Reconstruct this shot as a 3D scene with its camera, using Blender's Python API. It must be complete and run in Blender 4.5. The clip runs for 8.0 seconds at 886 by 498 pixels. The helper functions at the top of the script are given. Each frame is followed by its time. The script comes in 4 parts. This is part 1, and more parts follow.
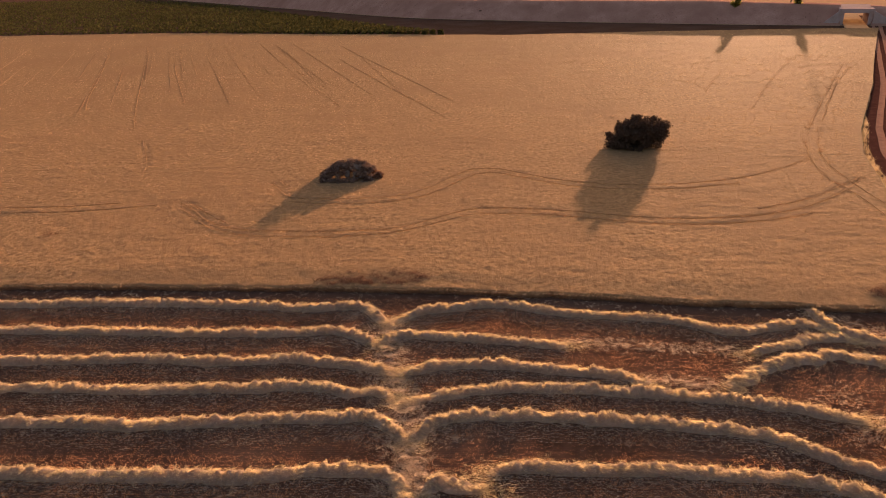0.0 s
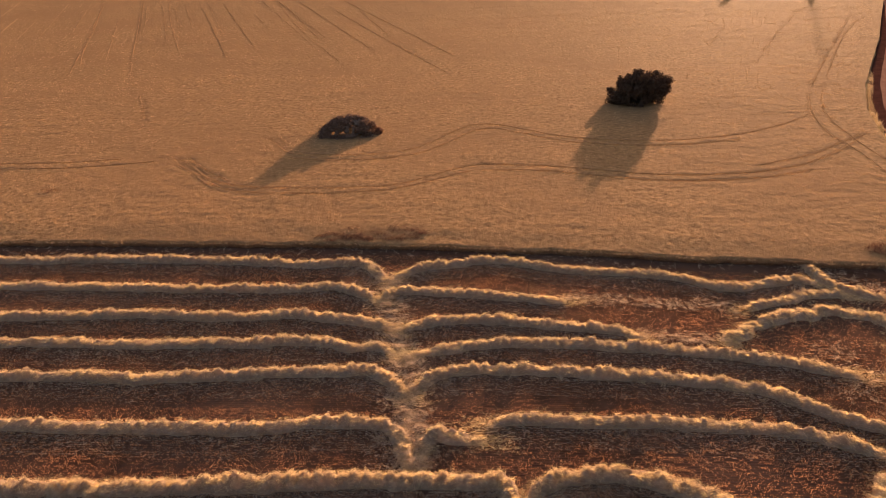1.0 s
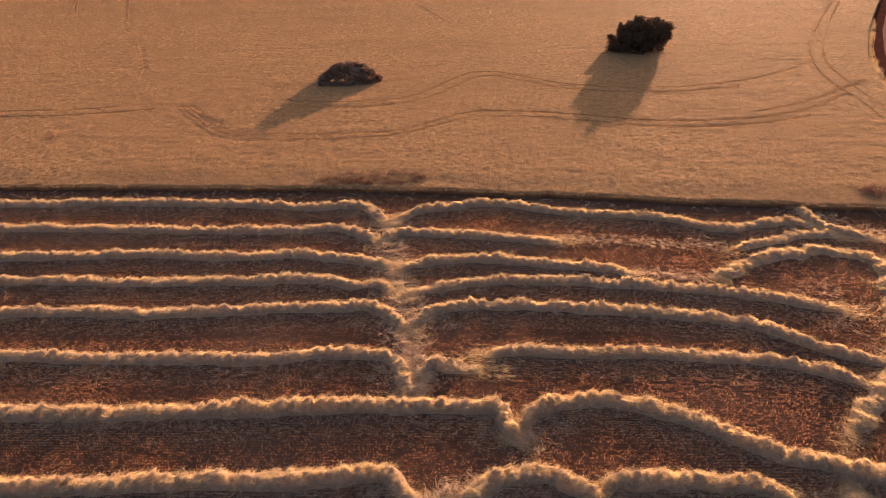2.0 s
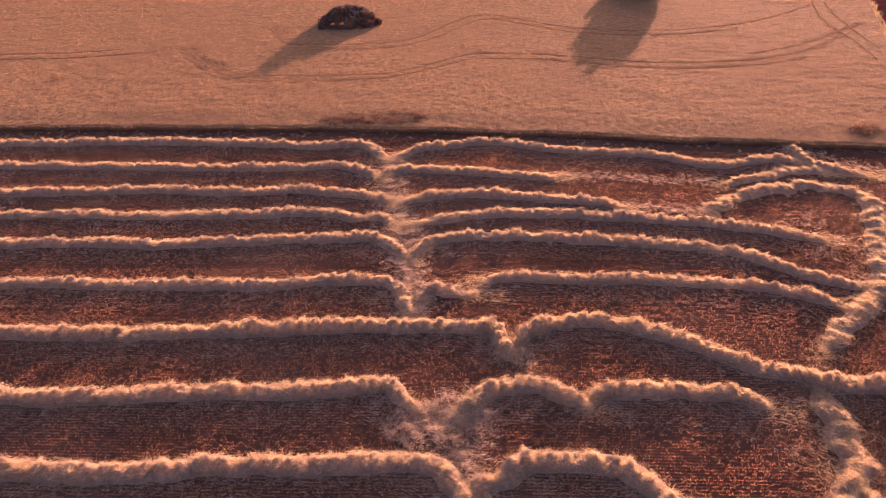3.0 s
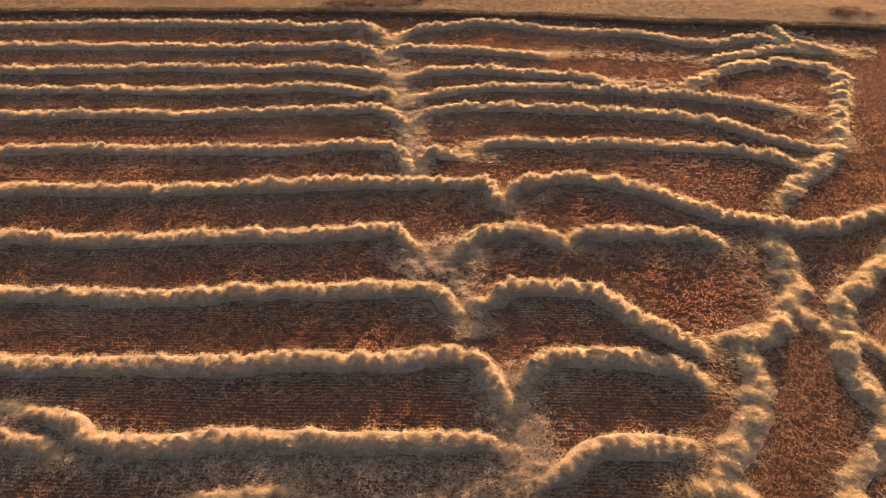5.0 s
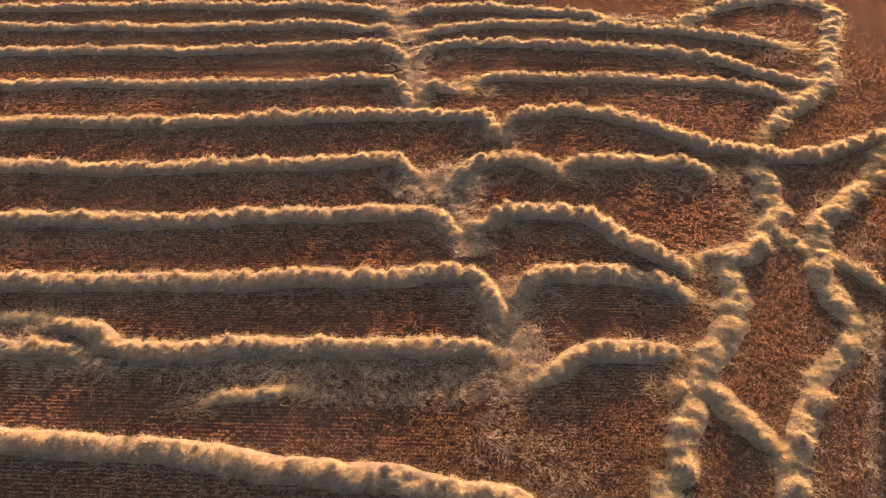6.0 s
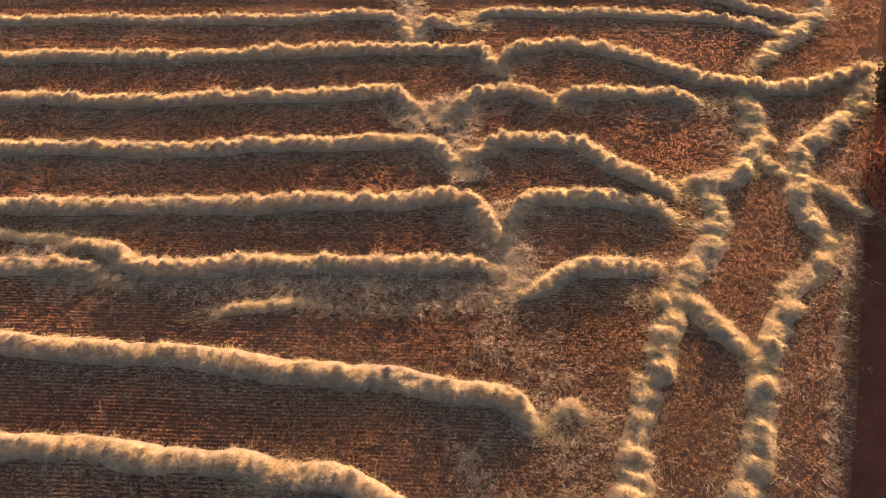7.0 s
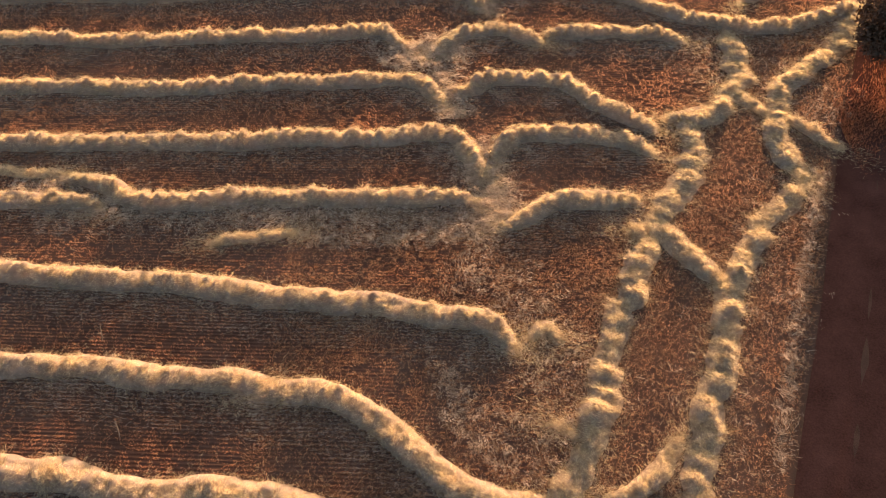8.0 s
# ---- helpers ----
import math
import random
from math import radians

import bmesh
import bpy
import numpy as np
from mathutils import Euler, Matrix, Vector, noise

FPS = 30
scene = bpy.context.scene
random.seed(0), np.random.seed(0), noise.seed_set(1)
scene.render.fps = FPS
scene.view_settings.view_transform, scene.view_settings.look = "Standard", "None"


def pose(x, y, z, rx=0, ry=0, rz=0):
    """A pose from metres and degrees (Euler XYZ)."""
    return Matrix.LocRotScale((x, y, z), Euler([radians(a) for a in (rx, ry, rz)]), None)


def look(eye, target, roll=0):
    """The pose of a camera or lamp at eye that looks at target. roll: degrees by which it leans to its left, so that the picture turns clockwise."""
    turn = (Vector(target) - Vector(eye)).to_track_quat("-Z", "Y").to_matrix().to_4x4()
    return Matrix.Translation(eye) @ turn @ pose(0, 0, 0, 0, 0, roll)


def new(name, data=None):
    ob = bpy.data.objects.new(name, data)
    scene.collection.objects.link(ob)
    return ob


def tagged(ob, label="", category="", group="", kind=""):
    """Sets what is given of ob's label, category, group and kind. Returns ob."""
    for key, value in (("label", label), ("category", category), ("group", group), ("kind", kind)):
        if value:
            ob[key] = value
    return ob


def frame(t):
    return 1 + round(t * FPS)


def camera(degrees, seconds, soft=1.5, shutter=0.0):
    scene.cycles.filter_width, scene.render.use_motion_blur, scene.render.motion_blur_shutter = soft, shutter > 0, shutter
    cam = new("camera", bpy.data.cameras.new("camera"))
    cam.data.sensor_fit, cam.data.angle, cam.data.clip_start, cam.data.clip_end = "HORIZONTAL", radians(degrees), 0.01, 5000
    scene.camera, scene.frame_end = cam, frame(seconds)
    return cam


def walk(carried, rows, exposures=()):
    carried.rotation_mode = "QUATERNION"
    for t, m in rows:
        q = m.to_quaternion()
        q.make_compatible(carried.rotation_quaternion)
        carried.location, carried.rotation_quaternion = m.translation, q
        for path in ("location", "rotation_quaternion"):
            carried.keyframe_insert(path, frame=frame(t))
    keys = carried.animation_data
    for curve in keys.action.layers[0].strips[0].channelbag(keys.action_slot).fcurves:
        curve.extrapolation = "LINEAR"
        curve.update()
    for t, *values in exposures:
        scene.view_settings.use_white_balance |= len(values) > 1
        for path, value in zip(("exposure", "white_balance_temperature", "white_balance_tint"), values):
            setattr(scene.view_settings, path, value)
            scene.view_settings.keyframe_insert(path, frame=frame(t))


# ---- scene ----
cam = camera(65.0, 8.0, soft=0.95)
METRES, EYE, TILT, LEAN, TURN = 16.133, 25.3, 0.0, 0.0, 3.7
ROWS = [
    (0.0, 0.0, 0.0, 0.0, -0.86, -23.37, 2.0),
    (0.5, 0.0014, 0.0015, 0.0044, -0.86, -25.17, 2.01),
    (1.0, 0.0027, -0.0114, 0.0069, -0.85, -26.97, 1.99),
    (1.5, 0.0047, -0.0486, -0.0062, -0.84, -28.75, 2.01),
    (3.0, 0.0091, -0.241, -0.0452, -0.79, -34.18, 1.99),
    (3.5, 0.0091, -0.3197, -0.0529, -0.78, -36.02, 1.97),
    (4.0, 0.0085, -0.4015, -0.0519, -0.79, -37.89, 1.95),
    (4.5, 0.0078, -0.4856, -0.0373, -0.81, -39.74, 1.94),
    (6.0, 0.0067, -0.7215, -0.0174, -0.84, -45.29, 1.91),
    (6.5, 0.006, -0.7983, -0.0089, -0.84, -47.16, 1.89),
    (7.0, 0.0116, -0.8704, -0.0034, -0.84, -48.97, 1.88),
    (7.5, 0.0295, -0.9282, 0.0012, -0.85, -50.87, 1.89),
    (8.0, 0.0571, -0.9714, 0.0114, -0.84, -52.67, 1.91),
]
EXPOSURES = [(0.0, 1.52, 6350, 25), (1.7, 1.62, 6200, 20), (2.8, 1.83, 5950, 60), (3.5, 1.76, 5980, 62), (4.1, 1.85, 5900, 16), (6.2, 1.92, 5720, 13), (8.0, 2.1, 5550, 8)]
walk(cam, [(t, pose(0, 0, EYE, TILT, LEAN, TURN) @ pose(METRES * x, METRES * y, METRES * z, 90 + pitch, roll, yaw)) for t, x, y, z, yaw, pitch, roll in ROWS], EXPOSURES)

# ---- world, sun and exposure ----
SUN_ELEV, SUN_AZ = 7.0, 20.5          # degrees above the horizon, degrees from +y towards +x
world = bpy.data.worlds.new("evening_sky")
scene.world = world
world.use_nodes = True
sky = world.node_tree.nodes.new("ShaderNodeTexSky")
sky.sky_type, sky.sun_disc = "NISHITA", False
sky.sun_elevation, sky.sun_rotation = radians(SUN_ELEV), radians(SUN_AZ)
sky.dust_density, sky.ozone_density = 5.0, 0.3     # hazy summer evening
background = world.node_tree.nodes["Background"]
background.inputs["Strength"].default_value = 0.112
world.node_tree.links.new(sky.outputs["Color"], background.inputs["Color"])
sun = new("sun", bpy.data.lights.new("sun", "SUN"))
sun.data.energy, sun.data.angle, sun.data.color = 5.0, radians(0.6), (1.0, 0.60, 0.31)
SUN_WAY = Vector((math.sin(radians(SUN_AZ)) * math.cos(radians(SUN_ELEV)), math.cos(radians(SUN_AZ)) * math.cos(radians(SUN_ELEV)), math.sin(radians(SUN_ELEV))))
sun.matrix_world = look(SUN_WAY * 100, (0, 0, 0))

rng = np.random.default_rng(7)


# ---- materials ----
def material(name, dark, light, scale=2.0, fine=30.0, rough=0.9, bump=0.3, through_light=0.0, spread=0.0, glow_tint=None, mottle=None, mottle_scale=0.08, gloss=0.0, metal=0.0, depth=0.05):
    """Two colours mixed by noise at two sizes, with relief; through_light lets light shine through thin leaves and straw."""
    m = bpy.data.materials.new(name)
    m.use_nodes = True
    n, l = m.node_tree.nodes, m.node_tree.links
    surface, out = n["Principled BSDF"], n["Material Output"]
    place = n.new("ShaderNodeNewGeometry")
    coarse, grain = n.new("ShaderNodeTexNoise"), n.new("ShaderNodeTexNoise")
    coarse.inputs["Scale"].default_value, coarse.inputs["Detail"].default_value = scale, 6.0
    grain.inputs["Scale"].default_value, grain.inputs["Detail"].default_value = fine, 4.0
    for tex in (coarse, grain):
        l.new(place.outputs["Position"], tex.inputs["Vector"])
    add = n.new("ShaderNodeMath")
    add.operation = "MULTIPLY_ADD"
    l.new(coarse.outputs["Fac"], add.inputs[0])
    add.inputs[1].default_value = 0.55
    half = n.new("ShaderNodeMath")
    half.operation = "MULTIPLY"
    half.inputs[1].default_value = 0.45
    l.new(grain.outputs["Fac"], half.inputs[0])
    l.new(half.outputs[0], add.inputs[2])
    value = add.outputs[0]
    if spread:
        island = n.new("ShaderNodeMath")
        island.operation = "MULTIPLY_ADD"
        l.new(place.outputs["Random Per Island"], island.inputs[0])
        island.inputs[1].default_value = spread
        shift = n.new("ShaderNodeMath")
        shift.operation = "SUBTRACT"
        l.new(value, shift.inputs[0])
        shift.inputs[1].default_value = spread / 2
        l.new(shift.outputs[0], island.inputs[2])
        value = island.outputs[0]
    ramp = n.new("ShaderNodeMapRange")
    ramp.inputs["From Min"].default_value, ramp.inputs["From Max"].default_value = 0.3, 0.7
    l.new(value, ramp.inputs["Value"])
    mix = n.new("ShaderNodeMix")
    mix.data_type = "RGBA"
    mix.inputs["A"].default_value, mix.inputs["B"].default_value = (*dark, 1), (*light, 1)
    l.new(ramp.outputs["Result"], mix.inputs["Factor"])
    colour = mix.outputs["Result"]
    if mottle:
        big = n.new("ShaderNodeTexNoise")
        big.inputs["Scale"].default_value, big.inputs["Detail"].default_value = mottle_scale, 3.0
        l.new(place.outputs["Position"], big.inputs["Vector"])
        stain = n.new("ShaderNodeMapRange")
        stain.inputs["From Min"].default_value, stain.inputs["From Max"].default_value = 0.42, 0.68
        l.new(big.outputs["Fac"], stain.inputs["Value"])
        second = n.new("ShaderNodeMix")
        second.data_type = "RGBA"
        l.new(stain.outputs["Result"], second.inputs["Factor"])
        l.new(colour, second.inputs["A"])
        second.inputs["B"].default_value = (*mottle, 1)
        colour = second.outputs["Result"]
    l.new(colour, surface.inputs["Base Color"])
    surface.inputs["Roughness"].default_value = rough
    surface.inputs["Specular IOR Level"].default_value = gloss
    surface.inputs["Metallic"].default_value = metal
    if bump:
        relief = n.new("ShaderNodeBump")
        relief.inputs["Strength"].default_value, relief.inputs["Distance"].default_value = bump, depth
        l.new(value, relief.inputs["Height"])
        l.new(relief.outputs["Normal"], surface.inputs["Normal"])
    if through_light:
        leaf, blend = n.new("ShaderNodeBsdfTranslucent"), n.new("ShaderNodeMixShader")
        if glow_tint:
            tint = n.new("ShaderNodeMix")
            tint.data_type, tint.blend_type = "RGBA", "MULTIPLY"
            tint.inputs["Factor"].default_value = 1.0
            tint.inputs["B"].default_value = (*glow_tint, 1)
            l.new(colour, tint.inputs["A"])
            l.new(tint.outputs["Result"], leaf.inputs["Color"])
        else:
            l.new(colour, leaf.inputs["Color"])
        blend.inputs["Fac"].default_value = through_light
        l.new(surface.outputs["BSDF"], blend.inputs[1])
        l.new(leaf.outputs["BSDF"], blend.inputs[2])
        l.new(blend.outputs["Shader"], out.inputs["Surface"])
    return m


SOIL = material("red_soil", (0.042, 0.0230, 0.0162), (0.106, 0.0575, 0.0395), 1.3, 22, bump=0.9, mottle=(0.088, 0.053, 0.039), mottle_scale=0.12)
ROAD = material("packed_red_earth", (0.034, 0.0145, 0.0115), (0.090, 0.039, 0.029), 0.8, 14, bump=0.6)
STRAW = material("straw_mound", (0.25, 0.184, 0.143), (0.55, 0.410, 0.316), 4.0, 45, bump=1.0, through_light=0.45, glow_tint=(1.0, 0.96, 0.66))
CHAFF = material("chaff", (0.25, 0.194, 0.151), (0.54, 0.422, 0.328), 1.2, 16, bump=0, rough=0.8, through_light=0.3, spread=0.3)
STALK = material("loose_straw", (0.45, 0.340, 0.247), (0.90, 0.732, 0.545), 2.0, 20, bump=0, rough=0.7, through_light=0.58, spread=0.4, glow_tint=(1.0, 0.965, 0.66))
SCATTER = material("scattered_straw", (0.33, 0.240, 0.175), (0.80, 0.630, 0.470), 1.0, 12, bump=0, rough=0.7, through_light=0.45, spread=0.6)
LITTER = material("straw_litter", (0.18, 0.090, 0.048), (0.45, 0.275, 0.158), 0.8, 9, bump=0, rough=0.7, through_light=0.42, spread=0.55)
STUBBLE = material("stubble", (0.44, 0.192, 0.094), (0.82, 0.425, 0.212), 0.7, 8, bump=0, rough=0.7, through_light=0.55, spread=0.5)
CANOPY = material("wheat_canopy", (0.092, 0.051, 0.025), (0.41, 0.252, 0.128), 2.0, 9, bump=1.0, mottle=(0.24, 0.141, 0.072), mottle_scale=0.05, gloss=0.008, depth=0.18)
SHADED_STEM = material("shaded_dry_stem", (0.17, 0.085, 0.050), (0.40, 0.225, 0.125), 1.5, 12, bump=0, rough=0.8, through_light=0.15, spread=0.5)
WHEAT = material("ripe_wheat", (0.31, 0.184, 0.096), (0.86, 0.558, 0.318), 0.9, 5, bump=0, rough=0.8, through_light=0.38, spread=0.3, gloss=0.0)
WEED = material("dry_weed", (0.13, 0.068, 0.048), (0.28, 0.155, 0.10), 2, 12, bump=0, through_light=0.2, spread=0.5)
PALE_WEED = material("pale_verge_grass", (0.52, 0.37, 0.20), (0.80, 0.60, 0.36), 1, 9, bump=0, through_light=0.35, spread=0.4)
OAK_LEAF = material("holm_oak_leaf", (0.052, 0.034, 0.024), (0.105, 0.068, 0.05), 1.5, 12, bump=0, rough=0.6, through_light=0.10, spread=0.4)
BARK = material("oak_bark", (0.06, 0.045, 0.035), (0.16, 0.12, 0.09), 4, 30, bump=0.9)
STONE = material("field_stone", (0.10, 0.072, 0.058), (0.18, 0.134, 0.108), 1.5, 18, bump=0.7, spread=0.3)
BRAMBLE = material("bramble", (0.125, 0.082, 0.064), (0.235, 0.158, 0.124), 2, 14, bump=0, through_light=0.2, spread=0.4)
RUSSET = material("russet_brush", (0.22, 0.075, 0.038), (0.52, 0.22, 0.10), 2, 14, bump=0, through_light=0.45, spread=0.5)
VINE = material("vine_leaf", (0.042, 0.040, 0.014), (0.102, 0.088, 0.030), 0.15, 2, bump=0, rough=1.0, through_light=0.2, spread=0.4)
BANK = material("bank_earth", (0.25, 0.122, 0.092), (0.47, 0.268, 0.200), 0.25, 2.5, bump=0.9, mottle=(0.28, 0.145, 0.105), mottle_scale=0.07)
FAR_FIELD = material("far_stubble_field", (0.34, 0.20, 0.11), (0.48, 0.30, 0.17), 0.05, 0.6, bump=0.4)
CONCRETE = material("weathered_concrete", (0.28, 0.205, 0.19), (0.42, 0.32, 0.30), 0.5, 6, bump=0.4)
POPLAR = material("poplar_leaf", (0.12, 0.115, 0.03), (0.32, 0.28, 0.08), 1, 8, bump=0, through_light=0.6, spread=0.4)
PATH_AND_SUNLIT_FLOOR = material("path_and_sunlit_floor", (0.26, 0.165, 0.09), (0.42, 0.28, 0.16), 0.5, 7, bump=0.5)
RUT = material("sunlit_rut", (0.17, 0.088, 0.062), (0.33, 0.18, 0.125), 0.9, 12, bump=0.5)
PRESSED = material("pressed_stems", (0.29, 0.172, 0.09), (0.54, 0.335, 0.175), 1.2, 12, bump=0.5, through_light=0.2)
TIMBER = material("weathered_timber", (0.12, 0.09, 0.065), (0.22, 0.17, 0.12), 2, 20, bump=0.5)
GLINT_SHEET = material("glint_sheet", (0.70, 0.70, 0.70), (0.82, 0.82, 0.82), 1, 9, rough=0.25, bump=0.05, gloss=0.5, metal=1.0)


# ---- mesh helpers ----
def mesh_of(name, verts, faces, mat, smooth=False):
    """A mesh from an array of places and an array of triangles or quads."""
    verts, faces = np.asarray(verts, np.float32), np.asarray(faces, np.int32)
    me = bpy.data.meshes.new(name)
    k = faces.shape[1]
    me.vertices.add(len(verts))
    me.vertices.foreach_set("co", verts.ravel())
    me.loops.add(faces.size)
    me.loops.foreach_set("vertex_index", faces.ravel())
    me.polygons.add(len(faces))
    me.polygons.foreach_set("loop_start", np.arange(0, faces.size, k, dtype=np.int32))
    me.polygons.foreach_set("loop_total", np.full(len(faces), k, np.int32))
    me.polygons.foreach_set("use_smooth", np.full(len(faces), smooth))
    me.materials.append(mat)
    me.update(calc_edges=True)
    me.validate()
    return me


def thing(name, verts, faces, mat, label, category, group="", kind="", smooth=False, parent=None):
    ob = new(name, mesh_of(name, verts, faces, mat, smooth))
    ob.parent = parent
    return tagged(ob, label, category, group, kind)


def part(name, bm, mat, parent, label=""):
    """A bmesh as one mesh object under a thing or a part."""
    me = bpy.data.meshes.new(name)
    bm.to_mesh(me)
    bm.free()
    me.materials.append(mat)
    ob = new(name, me)
    ob.parent = parent
    return tagged(ob, label)


def grid_faces(rows, cols):
    a = (np.arange(rows - 1)[:, None] * cols + np.arange(cols - 1)[None, :]).ravel()
    return np.stack([a, a + 1, a + cols + 1, a + cols], 1)


def smooth_line(points, step):
    """Catmull-Rom through the points, sampled about every step metres: places and headings."""
    p = np.asarray(points, float)
    p = np.vstack([2 * p[0] - p[1], p, 2 * p[-1] - p[-2]])
    out = []
    for a, b, c, d in zip(p, p[1:], p[2:], p[3:]):
        t = np.linspace(0, 1, max(2, int(np.linalg.norm(c - b) / step) + 1))[:-1, None]
        out.append(0.5 * (2 * b + (c - a) * t + (2 * a - 5 * b + 4 * c - d) * t ** 2 + (3 * b - a - 3 * c + d) * t ** 3))
    q = np.vstack(out + [p[-2][None]])
    way = np.gradient(q, axis=0)
    return q, way / np.maximum(np.linalg.norm(way, axis=1), 1e-9)[:, None]


def wave(x, seed, size, octaves=3):
    """Smooth random values along a line, about -1 to 1."""
    total = np.zeros_like(x, dtype=float)
    for o in range(octaves):
        r = np.random.default_rng(seed * 31 + o)
        knots = r.uniform(-1, 1, 4096)
        u = x / size * 2 ** o + 500
        i = np.floor(u).astype(int)
        f = u - i
        f = f * f * (3 - 2 * f)
        total += (knots[i % 4096] * (1 - f) + knots[(i + 1) % 4096] * f) / 2 ** o
    return total / 1.6


def field_noise(x, y, seed, size, octaves=3):
    """Smooth random values over the plane, about -1 to 1."""
    total = np.zeros(np.broadcast(x, y).shape)
    for o in range(octaves):
        table = np.random.default_rng(seed * 17 + o).uniform(-1, 1, (256, 256))
        u, v = x / size * 2 ** o + 1000, y / size * 2 ** o + 1000
        i, j = np.floor(u).astype(int), np.floor(v).astype(int)
        f, g = u - i, v - j
        f, g = f * f * (3 - 2 * f), g * g * (3 - 2 * g)
        i0, i1, j0, j1 = i % 256, (i + 1) % 256, j % 256, (j + 1) % 256
        total += ((table[i0, j0] * (1 - f) + table[i1, j0] * f) * (1 - g) + (table[i0, j1] * (1 - f) + table[i1, j1] * f) * g) / 2 ** o
    return total / 1.5


def blades(root, way, length, width):
    """Thin tapered triangles from their roots along their ways: places and faces."""
    n = len(root)
    turn = rng.normal(size=(n, 3))
    side = np.cross(way, turn)
    side /= np.maximum(np.linalg.norm(side, axis=1), 1e-9)[:, None]
    side *= np.reshape(width, (-1, 1)) / 2
    v = np.stack([root - side, root + side, root + way * np.reshape(length, (-1, 1))], 1).reshape(-1, 3)
    return v, np.arange(3 * n).reshape(-1, 3)


# ---- ground ----
def edge_x(y):
    """The line between the fields and the dirt road."""
    return np.interp(y, [-40, -7, 2.4, 9.6, 46, 75, 87, 98.6, 131, 191, 222], [1.0, 13.15, 16.75, 19.35, 34.1, 44.3, 48.0, 53.2, 70.4, 99.4, 114])


def stretched(inner_lo, inner_hi, step, outer, growth=1.35):
    mid = list(np.arange(inner_lo, inner_hi + step, step))
    gap, lo, hi = step, mid[0], mid[-1]
    while lo > -outer or hi < outer:
        gap *= growth
        lo, hi = max(lo - gap, -outer), min(hi + gap, outer)
        if mid[0] > -outer:
            mid.insert(0, lo)
        if mid[-1] < outer:
            mid.append(hi)
    return np.array(mid)


def drill_line(x):
    """The gentle weave of the drill rows along the field."""
    return 0.12 * wave(x, 77, 9.0)


def headland_line(y):
    """Where the rows of the field give way to those of the headland."""
    return np.interp(y, [-24, -12, 5, 13, 21, 28, 40, 48], [0.5, 3.5, 9.5, 13.5, 16.5, 21.0, 25.5, 26])


DRILL = 0.17
rows_near = np.arange(-10, 31, DRILL / 4)
rows_far = stretched(31.4, 54, 0.7, 3000, 1.4)
gx, gy = np.meshgrid(stretched(-44, 30, 1.5, 3000, 1.4), np.concatenate([-10 - rows_far[rows_far > 31.4][::-1] + 31.4, rows_near, rows_far[rows_far >= 31.4]]))
gz = np.where((abs(gx) < 60) & (gy > -25) & (gy < 60), 0.035 * field_noise(gx, gy, 3, 1.6), 0.0)
ridged = np.clip((headland_line(gy) - gx) / 1.2, 0, 1) * np.clip((gx + 50) / 4, 0, 1) * ((gy > -9.9) & (gy < 31))
gz += ridged * (0.012 + 0.012 * field_noise(gx * 0.5, gy * 3, 9, 1.0)) * np.cos((gy - drill_line(gx)) / DRILL * 2 * np.pi)
thing("ground", np.stack([gx, gy, gz], -1).reshape(-1, 3), grid_faces(*gx.shape), SOIL, "bare reddish-brown farm soil under the stubble", "ground", kind="structure", smooth=True)

# dirt road with ruts, on the far side of the field edge
road_y = np.concatenate([np.arange(-40, 120, 0.8), np.arange(120, 232, 3.0)])
road_u = np.linspace(0, 6.5, 27)
ry, ru = np.meshgrid(road_y, road_u, indexing="ij")
rut = -0.09 * np.exp(-((ru - 2.0) / 0.28) ** 2) - 0.09 * np.exp(-((ru - 3.9) / 0.28) ** 2)
rz = 0.10 + rut + 0.03 * field_noise(ru * 3, ry, 5, 2.0) - 0.08 * np.clip((ru - 5.5) / 1.0, 0, 1) - 0.08 * np.clip((0.5 - ru) / 0.5, 0, 1)
rx = edge_x(ry) + ru + 0.08 * wave(ry, 4, 6.0)
thing("road", np.stack([rx, ry, rz], -1).reshape(-1, 3), grid_faces(*rx.shape), ROAD, "rutted red dirt farm road along the field edge", "road", kind="structure", smooth=True)


# pale ruts; their tone and width also paint sunlight on the far road
for shift in (2.0, 3.9):
    tu = np.linspace(shift - 0.5, shift + 0.5, 5)
    ty, tu = np.meshgrid(road_y[road_y > 55], tu, indexing="ij")
    tz = 0.10 - 0.09 * np.exp(-((tu - 2.0) / 0.28) ** 2) - 0.09 * np.exp(-((tu - 3.9) / 0.28) ** 2) + 0.03 * field_noise(tu * 3, ty, 5, 2.0) + 0.03
    tx = edge_x(ty) + tu + 0.08 * wave(ty, 4, 6.0)
    thing("wheel_rut", np.stack([tx, ty, tz], -1).reshape(-1, 3), grid_faces(*tx.shape), RUT, "paler wheel rut worn along the dirt road, lightened for sunlight", "rut", kind="structure", smooth=True)


